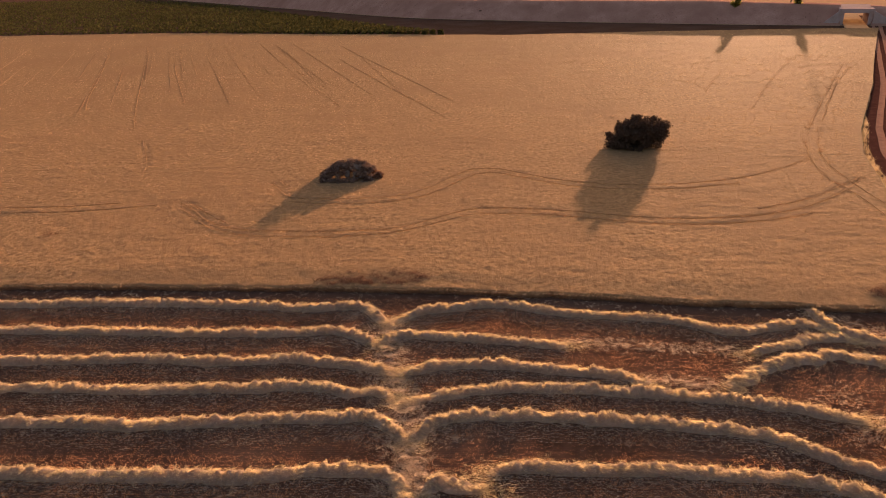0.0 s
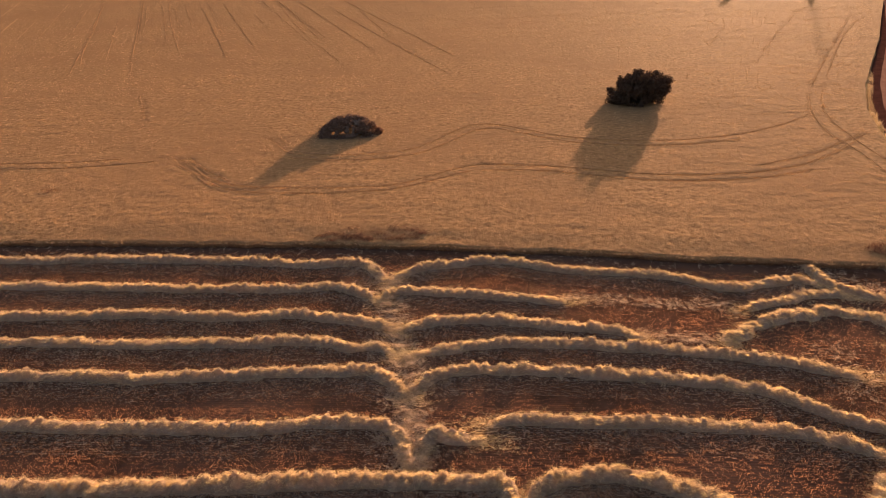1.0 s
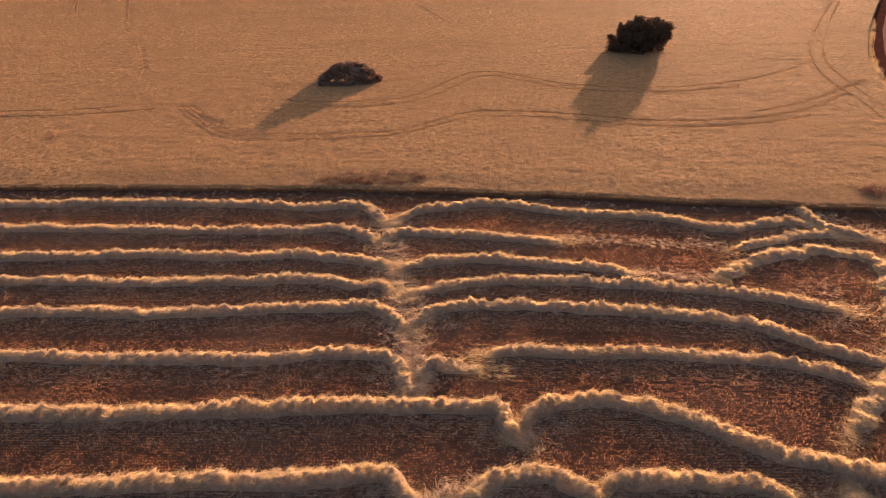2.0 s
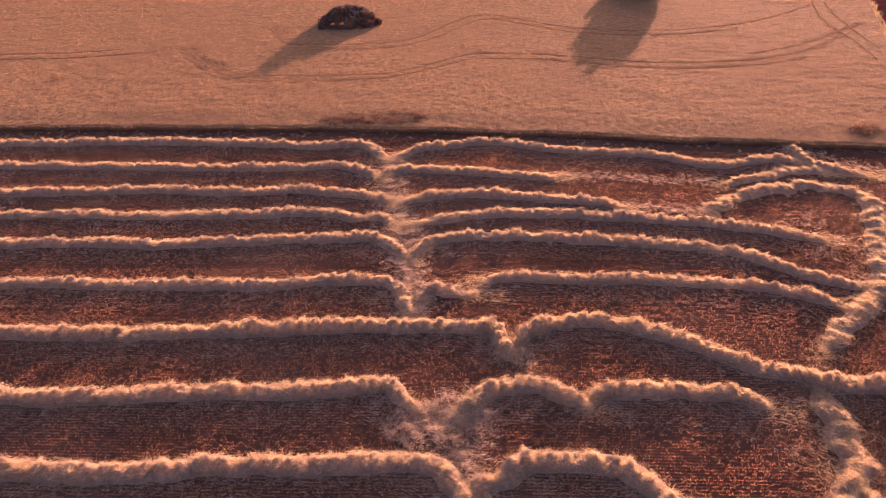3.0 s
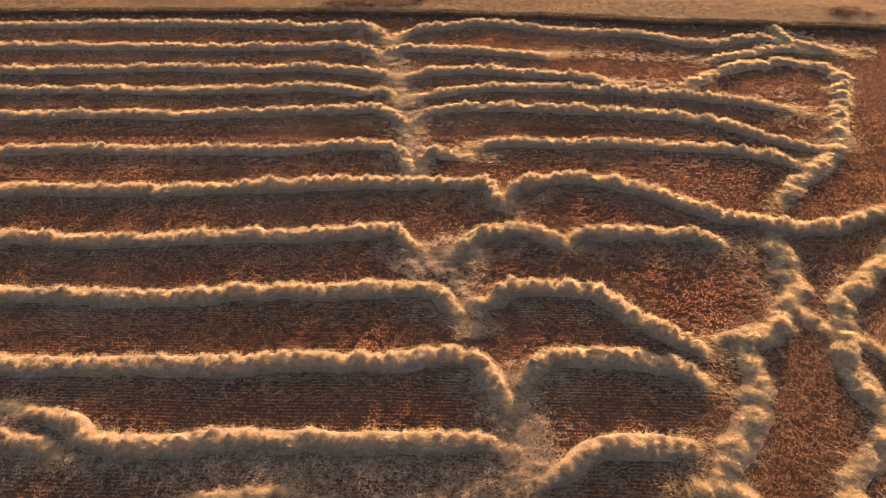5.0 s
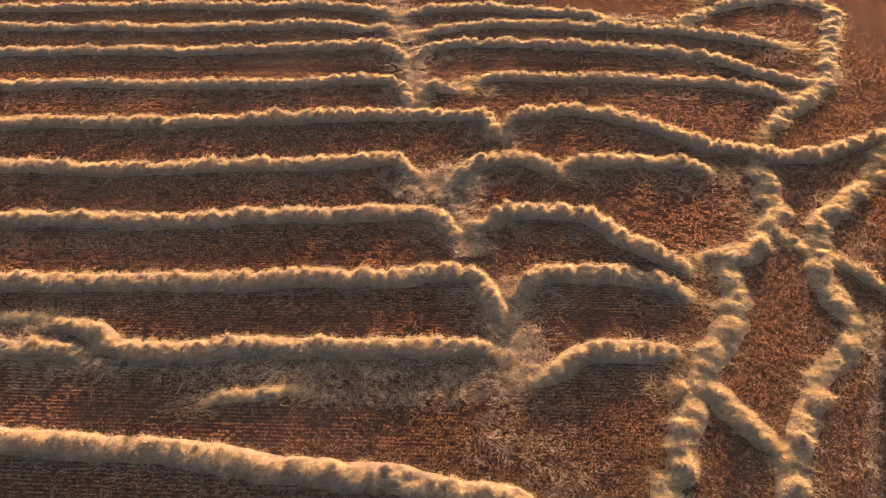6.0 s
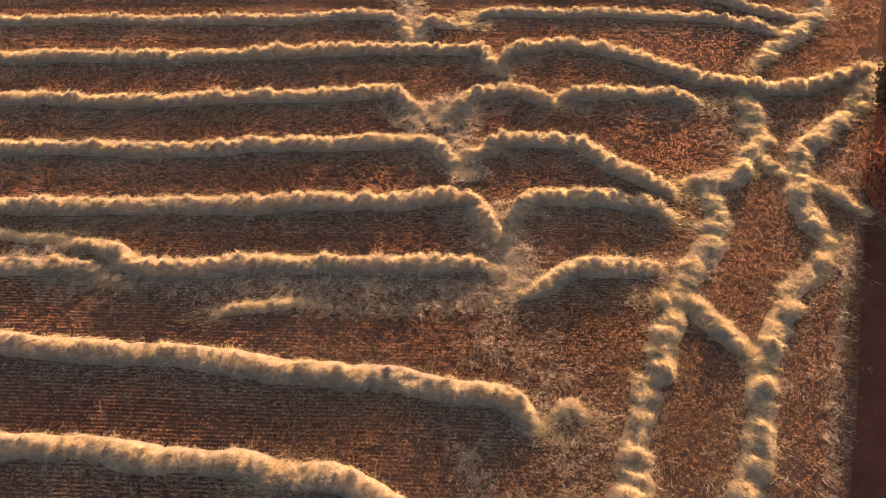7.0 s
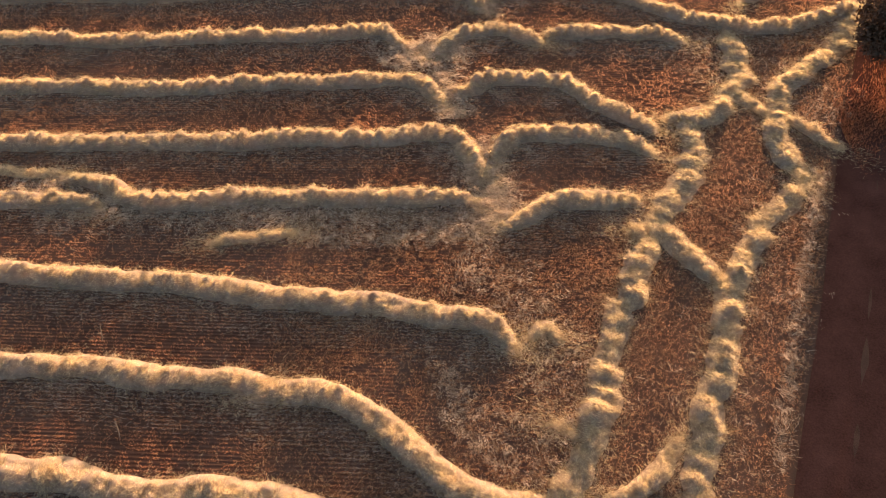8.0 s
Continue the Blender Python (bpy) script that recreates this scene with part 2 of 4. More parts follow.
# ---- straw windrows ----
def straw_on(centre, way, lateral, height_at, count, reach, lift, width, sigma=0.36, tuft=14, limit=1.0, lean=0.0):
    """Loose stalks lying over a line in small swirled tufts: roots on the heap, ways mostly along its skin."""
    tufts = max(1, count // tuft)
    count = tufts * tuft
    pick = np.repeat(rng.integers(0, len(centre), tufts), tuft)
    off = np.repeat(rng.normal(lean, sigma, tufts), tuft).clip(-limit, limit) + rng.normal(0, 0.07, count)
    side = np.stack([-way[pick, 1], way[pick, 0]], 1)
    xy = centre[pick] + side * (off * lateral[pick])[:, None] + rng.normal(0, 0.09, (count, 2))
    z = height_at(pick, off, xy)
    a = np.repeat(rng.uniform(0, 2 * np.pi, tufts), tuft) + rng.normal(0, 0.35, count)
    up = np.repeat(rng.uniform(-0.1, lift, tufts), tuft) + rng.normal(0, 0.18, count)
    d = np.stack([np.cos(a), np.sin(a), up], 1)
    d /= np.linalg.norm(d, axis=1)[:, None]
    length = rng.uniform(0.4, 1.0, count) * reach
    root = np.column_stack([xy, np.maximum(z - 0.03, 0.02)])
    low = root[:, 2] + d[:, 2] * length < 0.02
    d[low, 2] = np.abs(d[low, 2])
    return blades(root, d, length, rng.uniform(0.6, 1.2, count) * width)


def windrow(points, label, high=0.31, wide=0.68, lump=0.22, per_metre=700, seed=1, taper=1.5, reach=0.23, lobes=0.0, chaff=0):
    """A long heap of cut straw along a line: a puffy body, a rough skin of loose stalks that thins out over the
    ground, and where asked a belt of short chaff beside it, greyed to tone its shadow. lobes: how strongly it is piled
    in cross lumps."""
    q, way = smooth_line(points, 0.15)
    s = np.concatenate([[0], np.cumsum(np.linalg.norm(np.diff(q, axis=0), axis=1))])
    end = np.clip(np.minimum(s, s[-1] - s) / taper, 0, 1) ** 0.6
    h = 1.1 * high * (1 + lump * wave(s, seed, 1.6) + 0.8 * lump * wave(s, seed + 50, 0.6, 2)) * (0.15 + 0.85 * end)
    w = wide * (1 + 0.7 * lump * wave(s, seed + 90, 2.2)) * (0.5 + 0.5 * end)
    side = np.stack([-way[:, 1], way[:, 0]], 1)
    c = q + side * (0.08 * wave(s, seed + 130, 3.0) + lump * 0.5 * wave(s, seed + 140, 0.9, 2))[:, None]
    turn = s / 1.15 * np.pi + 4.0 * wave(s, seed + 160, 2.6)
    swell = 0.55 + 0.45 * wave(s, seed + 180, 2.0)
    scallop = s / 0.62 * np.pi + 2.4 * wave(s, seed + 170, 1.7)
    if lobes:
        w = w * (0.94 + 0.16 * swell * np.abs(np.sin(turn)))
        c = c + side * (0.22 * wave(s, seed + 150, 1.1, 2))[:, None]

    def skin(k, u, x, y):
        puff = 1 + 0.55 * field_noise(x, y, seed + 7, 0.70, 2) + 0.34 * field_noise(x, y, seed + 8, 0.28, 2)
        if lobes:
            puff *= 1 - lobes * swell[k] * (1 - 1.5 * np.abs(np.sin(turn[k] + 1.5 * u)) ** 0.8)
            ridge = np.exp(-(np.abs(u) * 1.5) ** 2.2)
        else:
            puff *= 0.66 + 0.54 * np.abs(np.sin(scallop[k] + 0.8 * u)) ** 0.8
            ridge = np.where(u > 0, np.exp(-(np.abs(u) * 1.7) ** 3.0), np.exp(-(np.abs(u) * 1.56) ** 2.7))
        return h[k] * np.maximum(ridge - 0.03, 0) * puff

    far = float(np.mean(q[:, 1])) > 27
    count, stem = (per_metre * 0.55, 0.020) if far else (per_metre * 1.25, 0.015)
    u = np.linspace(-0.92, 0.74, 15) if not lobes else np.linspace(-0.95, 0.95, 15)
    x = c[:, None, 0] + side[:, None, 0] * u[None] * w[:, None]
    y = c[:, None, 1] + side[:, None, 1] * u[None] * w[:, None]
    z = skin(np.arange(len(q))[:, None], u[None], x, y) - 0.045
    z[:, 0] = z[:, -1] = -0.06
    z[0] = z[-1] = -0.06
    ob = thing("straw_windrow", np.stack([x, y, z], -1).reshape(-1, 3), grid_faces(*x.shape), STRAW, label, "windrow", "straw windrows on the cut field", smooth=True)
    v, f = straw_on(c, way, w, lambda k, o, xy: skin(k, o, xy[:, 0], xy[:, 1]), int(s[-1] * count), reach, 0.65, stem, 0.34, lean=0.0 if lobes else -0.10)
    thin, g = straw_on(c, way, w, lambda k, o, xy: skin(k, o, xy[:, 0], xy[:, 1]) + 0.02, int(s[-1] * count * (0.75 if lobes else 0.45)), 0.20, 0.25, stem * 0.7, 0.75, 6, 2.6, 0.0 if lobes else -0.35)
    v, f = np.concatenate([v, thin]), np.concatenate([f, g + len(v)])
    if lobes:
        # each lump is combed into a wisp that reaches past both sides
        tops = np.nonzero(np.diff(np.floor(turn / np.pi + 0.5)))[0]
        k = np.repeat(tops, 200)
        n = len(k)
        o = rng.normal(-0.1, 0.52, n).clip(-1.5, 1.3)
        hook = np.repeat(rng.uniform(-0.5, 0.5, len(tops)), 200)
        xy = c[k] + side[k] * (o * w[k])[:, None] + way[k] * (rng.normal(0, 0.10, n) + hook * o ** 2)[:, None]
        z = skin(k, o, xy[:, 0], xy[:, 1])
        flow = side[k] * np.sign(o + rng.normal(0, 0.4, n))[:, None] + way[k] * (2 * hook * o + rng.normal(0, 0.35, n))[:, None]
        d = np.column_stack([flow, rng.uniform(-0.1, 0.4, n)])
        d /= np.linalg.norm(d, axis=1)[:, None]
        wisp, g = blades(np.column_stack([xy, np.maximum(z, 0.03)]), d, rng.uniform(0.14, 0.38, n), rng.uniform(0.6, 1.2, n) * stem * 0.8)
        v, f = np.concatenate([v, wisp]), np.concatenate([f, g + len(v)])
    # both ends fray out over the ground
    for tip, outward in ((q[0], -way[0]), (q[-1], way[-1])):
        n = 620
        xy = tip + outward * rng.normal(0.15, 0.55, (n, 1)) + rng.normal(0, 0.42, (n, 2))
        a = np.arctan2(outward[1], outward[0]) + rng.normal(0, 0.9, n)
        d = np.column_stack([np.cos(a), np.sin(a), rng.uniform(0.0, 0.45, n)])
        d /= np.linalg.norm(d, axis=1)[:, None]
        fray, g = blades(np.column_stack([xy, rng.uniform(0.02, 0.12, n)]), d, rng.uniform(0.15, 0.4, n), rng.uniform(0.6, 1.2, n) * stem * 0.8)
        v, f = np.concatenate([v, fray]), np.concatenate([f, g + len(v)])
    tagged(thing("loose_straw", v, f, STALK, "", "", kind="stuff", parent=ob), "loose tangled dry stalks over the heap")
    if chaff:
        # part real chaff, part grey tone put in for the heap's cast shadow
        n = int(s[-1] * chaff * (0.8 if far else 1.5))
        k = rng.integers(0, len(q), n)
        belt = 1.9 + 0.16 * wave(s, seed + 200, 6.0)[k]
        o = 0.12 + np.where(rng.uniform(0, 1, n) < 0.6, rng.exponential(0.20, n), 1.1 * rng.uniform(0, 1, n) ** 1.15)
        xy = c[k] - side[k] * (o * belt)[:, None] + way[k] * rng.uniform(-0.25, 0.25, (n, 1))
        drill = rng.uniform(0, 1, n) < 0.6
        xy[drill, 1] = np.round(xy[drill, 1] / DRILL) * DRILL + drill_line(xy[drill, 0]) + rng.normal(0, 0.025, drill.sum())
        d = np.column_stack([rng.normal(0, 1, n), rng.normal(0, 0.28, n), rng.uniform(-0.05, 0.3, n)])
        d /= np.linalg.norm(d, axis=1)[:, None]
        rest = rng.uniform(0.02, 0.08, n) + rng.uniform(0.2, 1.0, n) * 0.24 * np.exp(-(o - 0.12) / 0.15)
        v, f = blades(np.column_stack([xy, rest]), d, rng.uniform(0.09, 0.22, n), rng.uniform(0.7, 1.3, n) * (0.022 if far else 0.015))
        tagged(thing("chaff_shade_belt", v, f, CHAFF, "", "", kind="stuff", parent=ob), "belt of short chaff, greyed to tone the heap's shadow")
    return ob


def strewn(points, wide, count, label, seed=1, reach=0.20, heap=0.09):
    """Straw scattered thinly over the ground along a line."""
    q, way = smooth_line(points, 0.2)
    s = np.linspace(0, 1, len(q))
    base = heap + 0.5 * heap * wave(s * 30, seed, 1.0)
    v, f = straw_on(q, way, np.full(len(q), wide), lambda k, o, xy: base[k] * np.clip(0.9 + 1.6 * field_noise(xy[:, 0], xy[:, 1], seed, 0.5), 0.1, 2.6), int(count * 1.5), reach * 1.35, 0.6, 0.016, 0.5, 9, 1.6)
    return thing("scattered_straw", v, f, SCATTER, label, "straw", "scattered straw", kind="stuff")


LONG = "long golden straw windrow lying on red stubble"
TURN_ROW = "lumpy golden straw windrow curving across the headland"
SHORT = "short low heap of golden straw on stubble"
windrow([(-62, 48.6), (-39.2, 48.2), (-29.8, 48.3), (-20.4, 47.8), (-13.5, 47.2), (-9.5, 47.3), (-8.2, 45.9), (-7.2, 44.6)], LONG, chaff=360, seed=1)
windrow([(-6.6, 45.0), (-5.0, 46.3), (-2.5, 47.1), (0.5, 47.6), (2.2, 47.3), (5.9, 46.1), (11.9, 45.2), (15.6, 44.0), (17.3, 43.2), (19.4, 43.7), (22.3, 44.2), (23.6, 43.4)], LONG, chaff=360, lump=0.22, seed=2)
windrow([(-58, 44.3), (-36.5, 44.0), (-27.5, 43.7), (-18.9, 43.3), (-11.4, 43.6), (-8.8, 42.7), (-7.5, 41.8)], LONG, chaff=360, seed=3)
windrow([(-7.2, 41.9), (-6.4, 42.9), (-2.3, 42.7), (1.6, 42.1), (5.6, 41.5)], LONG, chaff=360, seed=4, taper=1.5)
windrow([(-56, 39.8), (-33.6, 39.7), (-25.7, 40.0), (-17.6, 39.6), (-13.4, 39.9), (-9.8, 39.3), (-6.6, 38.5), (-5.8, 37.9)], LONG, chaff=360, seed=5, lump=0.22)
windrow([(-5.6, 38.2), (-2.6, 39.1), (0.8, 39.2), (3.3, 38.8), (6.2, 38.3), (8.6, 37.8), (9.9, 36.9)], LONG, chaff=360, seed=6, lump=0.25)
windrow([(15.0, 36.3), (16.6, 37.8), (18.8, 39.1), (21.3, 39.9), (24.0, 39.9), (25.7, 38.6), (25.6, 36.2), (23.9, 31.8), (22.5, 28.5), (20.6, 26.2), (18.4, 24.3), (17.5, 23.0)], TURN_ROW, lobes=0.36, seed=7, lump=0.4, high=0.27, wide=0.80)
windrow([(17.5, 40.4), (20.3, 41.6), (23.2, 42.4), (25.2, 41.8)], SHORT, seed=8, lump=0.35)
windrow([(23.8, 46.5), (24.1, 44.5), (25.0, 42.8), (27.6, 41.4)], SHORT, high=0.3, seed=9, lump=0.4)
windrow([(-52, 36.6), (-31.5, 36.5), (-23.9, 36.4), (-16.5, 36.4), (-12.9, 36.8), (-10.0, 36.5), (-8.4, 35.8), (-7.0, 36.1), (-5.6, 35.4)], LONG, chaff=360, seed=10)
windrow([(-4.9, 35.0), (-2.4, 35.8), (-0.4, 36.3), (4.2, 36.5), (8.3, 36.1), (13.1, 35.5), (17.7, 34.5), (21.5, 33.1)], LONG, chaff=360, seed=11, taper=2.0)
windrow([(-48, 32.7), (-29.1, 32.9), (-20.4, 32.8), (-12.0, 33.3), (-7.3, 33.6), (-5.6, 32.6), (-4.4, 31.3)], LONG, chaff=360, seed=12)
windrow([(-3.9, 31.8), (-2.7, 33.3), (0.6, 33.7), (4.6, 33.5), (9.3, 33.1), (13.2, 32.5), (15.8, 31.8), (18.5, 29.8), (21.3, 28.6), (22.4, 28.7)], LONG, chaff=360, seed=13)
windrow([(-46, 28.3), (-29.5, 28.5), (-20.5, 28.4), (-11.8, 28.5), (-8.4, 29.0), (-5.3, 28.7), (-4.3, 27.6), (-3.8, 25.6)], LONG, chaff=360, seed=14)
windrow([(-3.1, 27.0), (-2.7, 28.1), (-1.5, 27.8), (0.0, 27.6)], SHORT, high=0.4, seed=15)
windrow([(0.1, 28.8), (1.8, 29.3), (5.2, 29.1), (10.2, 29.0), (14.9, 28.6), (17.8, 27.8), (19.9, 26.7)], LONG, chaff=360, seed=16, taper=1.8)
windrow([(-44, 23.8), (-26.8, 23.9), (-18.7, 24.0), (-13.9, 24.3), (-7.6, 24.6), (-1.4, 24.8), (0.8, 24.7), (1.2, 23.7), (1.8, 22.5)], LONG, chaff=360, high=0.40, wide=0.70, seed=17)
windrow([(1.9, 23.4), (3.1, 24.8), (4.8, 25.2), (7.0, 25.2), (9.0, 24.6), (11.2, 23.5), (13.1, 22.2), (15.6, 21.3), (16.7, 20.8), (19.7, 20.9), (22.2, 22.0), (24.6, 22.7)], LONG, chaff=360, high=0.40, wide=0.70, seed=18)
windrow([(-42, 19.3), (-25.8, 19.5), (-20.9, 19.2), (-13.3, 19.7), (-7.2, 20.0), (-4.5, 20.3), (-3.5, 19.4), (-2.8, 18.9)], LONG, chaff=360, high=0.40, wide=0.70, seed=19)
windrow([(-1.0, 18.0), (-0.2, 19.4), (1.3, 20.4), (3.1, 20.4), (4.2, 19.7), (5.3, 19.1)], LONG, chaff=360, high=0.40, wide=0.70, seed=20)
windrow([(5.4, 19.6), (6.2, 20.2), (9.3, 20.2), (12.1, 20.0), (13.5, 19.3)], LONG, chaff=360, high=0.37, seed=21, taper=1.4)
windrow([(-40, 14.8), (-23.3, 15.0), (-18.9, 14.9), (-15.2, 14.9), (-11.4, 15.4), (-6.4, 15.6), (-2.6, 15.8), (-1.2, 15.0), (-0.3, 13.7)], LONG, chaff=360, high=0.40, wide=0.76, seed=22)
windrow([(0.1, 14.7), (1.2, 15.0), (2.1, 15.8), (5.3, 16.0), (6.8, 15.3), (7.7, 14.1), (9.2, 13.0), (10.9, 11.9)], LONG, chaff=360, high=0.40, wide=0.76, seed=23)
windrow([(-38, 10.3), (-23.8, 10.4), (-17.7, 10.5), (-10.4, 10.7), (-8.7, 10.9), (-4.2, 11.1), (-0.1, 11.4), (1.1, 10.0), (2.0, 8.3)], LONG, chaff=360, high=0.40, wide=0.76, seed=24)
windrow([(2.5, 9.5), (3.4, 11.3), (6.1, 11.5), (7.8, 11.4), (9.5, 10.9), (10.6, 10.1)], LONG, chaff=360, high=0.40, wide=0.76, seed=25)
windrow([(-19.6, 8.0), (-17.9, 7.7), (-16.5, 7.1), (-15.4, 6.5), (-12.8, 6.4), (-9.3, 6.8), (-5.1, 6.8), (-1.0, 6.9), (1.0, 6.9), (1.9, 6.2)], LONG, chaff=360, high=0.40, wide=0.76, seed=26, taper=3.2)
windrow([(-28, 8.0), (-24.6, 8.3), (-22.0, 8.3), (-19.4, 8.0)], SHORT, high=0.15, wide=0.42, seed=45, lump=0.35)
windrow([(2.8, 5.2), (4.2, 5.8), (5.1, 6.6), (7.2, 7.0), (9.4, 6.9)], LONG, chaff=360, high=0.37, wide=0.76, seed=27, lump=0.25)
windrow([(-36, 6.2), (-22.0, 6.3), (-19.1, 6.4), (-17.6, 6.2), (-16.9, 5.8)], LONG, chaff=360, high=0.37, wide=0.76, seed=28)
windrow([(-10.8, 3.9), (-9.3, 4.25), (-7.5, 4.5), (-7.0, 4.6)], SHORT, high=0.26, wide=0.48, seed=29)
windrow([(-34, 3.2), (-20.0, 2.0), (-15.9, 1.7), (-12.0, 1.6), (-9.4, 1.3), (-6.7, 1.0), (-3.0, 0.8), (0.2, 0.2), (1.9, 0.0), (2.8, -0.6), (3.5, -1.4)], LONG, chaff=360, high=0.40, wide=0.80, seed=30)
windrow([(-30, -2.3), (-17.9, -2.7), (-14.3, -2.7), (-11.8, -3.0), (-10.1, -3.1), (-7.5, -3.2), (-6.2, -3.3)], LONG, chaff=360, high=0.40, wide=0.80, seed=31, reach=0.26)
windrow([(-7.3, -3.8), (-5.9, -3.5), (-4.5, -3.5), (-3.1, -4.0), (-1.7, -4.8), (-0.8, -5.6), (0.3, -6.4), (1.6, -7.2), (3.0, -7.7), (4.6, -7.6)], LONG, chaff=360, high=0.40, wide=0.80, seed=32, reach=0.26)
windrow([(-27, -6.6), (-15.9, -7.1), (-13.7, -7.2), (-11.8, -7.6), (-9.6, -7.8), (-8.0, -7.5), (-6.5, -7.6), (-4.0, -8.2), (0, -10)], LONG, chaff=360, high=0.40, wide=0.80, seed=33, reach=0.26)
windrow([(16.5, 20.6), (16.1, 18.5), (15.9, 16.0), (15.1, 14.6), (14.1, 13.2), (12.9, 12.6), (12.5, 10.6), (11.8, 8.6), (10.9, 6.8), (9.9, 5.4)], TURN_ROW, lobes=0.36, seed=34, lump=0.45, high=0.27, wide=0.80)
windrow([(9.6, 4.9), (9.3, 3.8), (8.8, 2.8), (7.8, 0.7), (7.5, -0.7), (7.1, -2.5), (6.5, -4.0), (6.2, -5.1), (5.7, -6.2), (5.0, -7.4), (4.6, -9)], TURN_ROW, lobes=0.36, seed=35, lump=0.45, high=0.27, wide=0.80)
windrow([(11.4, 12.6), (12.2, 12.9), (13.5, 12.8), (14.8, 13.8)], SHORT, seed=36, lump=0.3)
windrow([(8.7, 5.1), (10.1, 5.0), (11.2, 3.9), (11.8, 2.7), (12.4, 1.8)], TURN_ROW, lobes=0.36, seed=37, lump=0.3, high=0.27, wide=0.80)
windrow([(24.1, 22.3), (21.8, 18.8), (19.0, 16.2), (17.5, 14.1), (17.0, 12.3), (17.0, 10.3), (17.5, 8.4)], TURN_ROW, lobes=0.36, seed=38, lump=0.45, high=0.27, wide=0.80)
windrow([(17.5, 8.3), (16.7, 7.4), (14.7, 5.5), (13.9, 3.8), (12.9, 2.3), (12.3, 0.8), (12.3, -0.6), (11.7, -1.9), (11.1, -3.1), (10.6, -4.7), (10.1, -6.3), (9.4, -8.4)], TURN_ROW, lobes=0.36, seed=39, lump=0.45, high=0.27, wide=0.80)
windrow([(15.3, 14.9), (16.3, 13.9), (17.0, 13.0)], SHORT, seed=40, lump=0.3)
windrow([(17.4, 13.0), (18.7, 11.7), (20.0, 10.4)], SHORT, seed=41, lump=0.3, high=0.3, wide=0.48)
windrow([(6.4, -7.5), (8.1, -6.7), (9.2, -5.6), (9.7, -4.9)], SHORT, seed=42, lump=0.4, high=0.3, wide=0.53)

windrow([(3.9, -0.8), (4.6, -0.4), (5.4, -0.8)], SHORT, high=0.19, wide=0.70, seed=43, lump=0.4, taper=0.8)
windrow([(4.7, -4.5), (5.2, -4.6), (5.7, -5.0)], SHORT, high=0.15, wide=0.45, seed=44, lump=0.4, taper=0.6)

THIN = "thin layer of pale straw scattered over the stubble"
strewn([(5.5, 42.0), (11.1, 41.3), (16.8, 40.6)], 0.8, 2600, THIN, 1)
strewn([(9.9, 37.3), (12, 37.0), (15.2, 36.6)], 0.7, 1500, THIN, 2)
strewn([(-7.2, 45), (-6.9, 42.3), (-6.0, 38.2), (-5.2, 35.3), (-4.3, 31.5)], 1.3, 11200, THIN, 3)
strewn([(-4.6, 31.8), (-4.0, 28.6), (-3.4, 25.4)], 1.2, 5600, THIN, 4, reach=0.27, heap=0.10)
strewn([(-3.6, 17.0), (-2.6, 18.2), (-1.0, 18.6), (0.2, 19.2)], 1.3, 5200, THIN, 5, reach=0.27, heap=0.10)
strewn([(0.0, 19.0), (-1.0, 16.8), (-0.2, 14.6), (0.3, 12.6)], 1.2, 5200, THIN, 6, reach=0.27, heap=0.10)
strewn([(1.4, 22.4), (1.9, 23.0)], 1.0, 1920, THIN, 7, reach=0.27, heap=0.10)
strewn([(1.0, 10.5), (2.0, 8.8), (2.3, 7.2), (2.9, 5.2)], 1.3, 8000, THIN, 8, reach=0.27, heap=0.10)
strewn([(-22, 7.2), (-17, 5.9), (-9, 5.5), (-3, 5.6), (2.2, 5.4)], 1.3, 14000, THIN, 17)
strewn([(-7.0, 4.5), (-4.8, 4.2), (-1.6, 4.3), (0.2, 4.6), (2.6, 4.6)], 0.5, 2600, THIN, 9)
strewn([(1.0, 3.5), (3.6, 0.6), (5.0, -2.0), (6.0, -4.5)], 2.2, 4200, THIN, 11)
strewn([(12.9, -6), (14.6, -1.0), (16.5, 4.0), (18.4, 9.0)], 0.34, 3000, "strip of bleached straw along the edge of the dirt road", 12)
strewn([(9.5, -7.5), (11.5, -2.0), (14.0, 3.0), (17.0, 8.0)], 2.6, 1600, THIN, 13)
strewn([(23.5, 46), (26, 43.5), (30, 41.5)], 1.2, 2400, THIN, 14)
strewn([(14.5, 19.6), (17.5, 15.5), (20.5, 12.5)], 3.0, 2800, THIN, 15)
strewn([(20.0, 36.0), (22.5, 32.0), (21.5, 28.0)], 2.5, 1500, THIN, 16)

strewn([(-60, 50.6), (-40, 50.0), (-26, 49.6), (-14, 49.3), (-5, 48.8), (6, 47.8), (12, 46.8), (24, 45.6), (31, 45.2)], 0.9, 2600, "thin litter of straw along the edge of the standing wheat", 18)

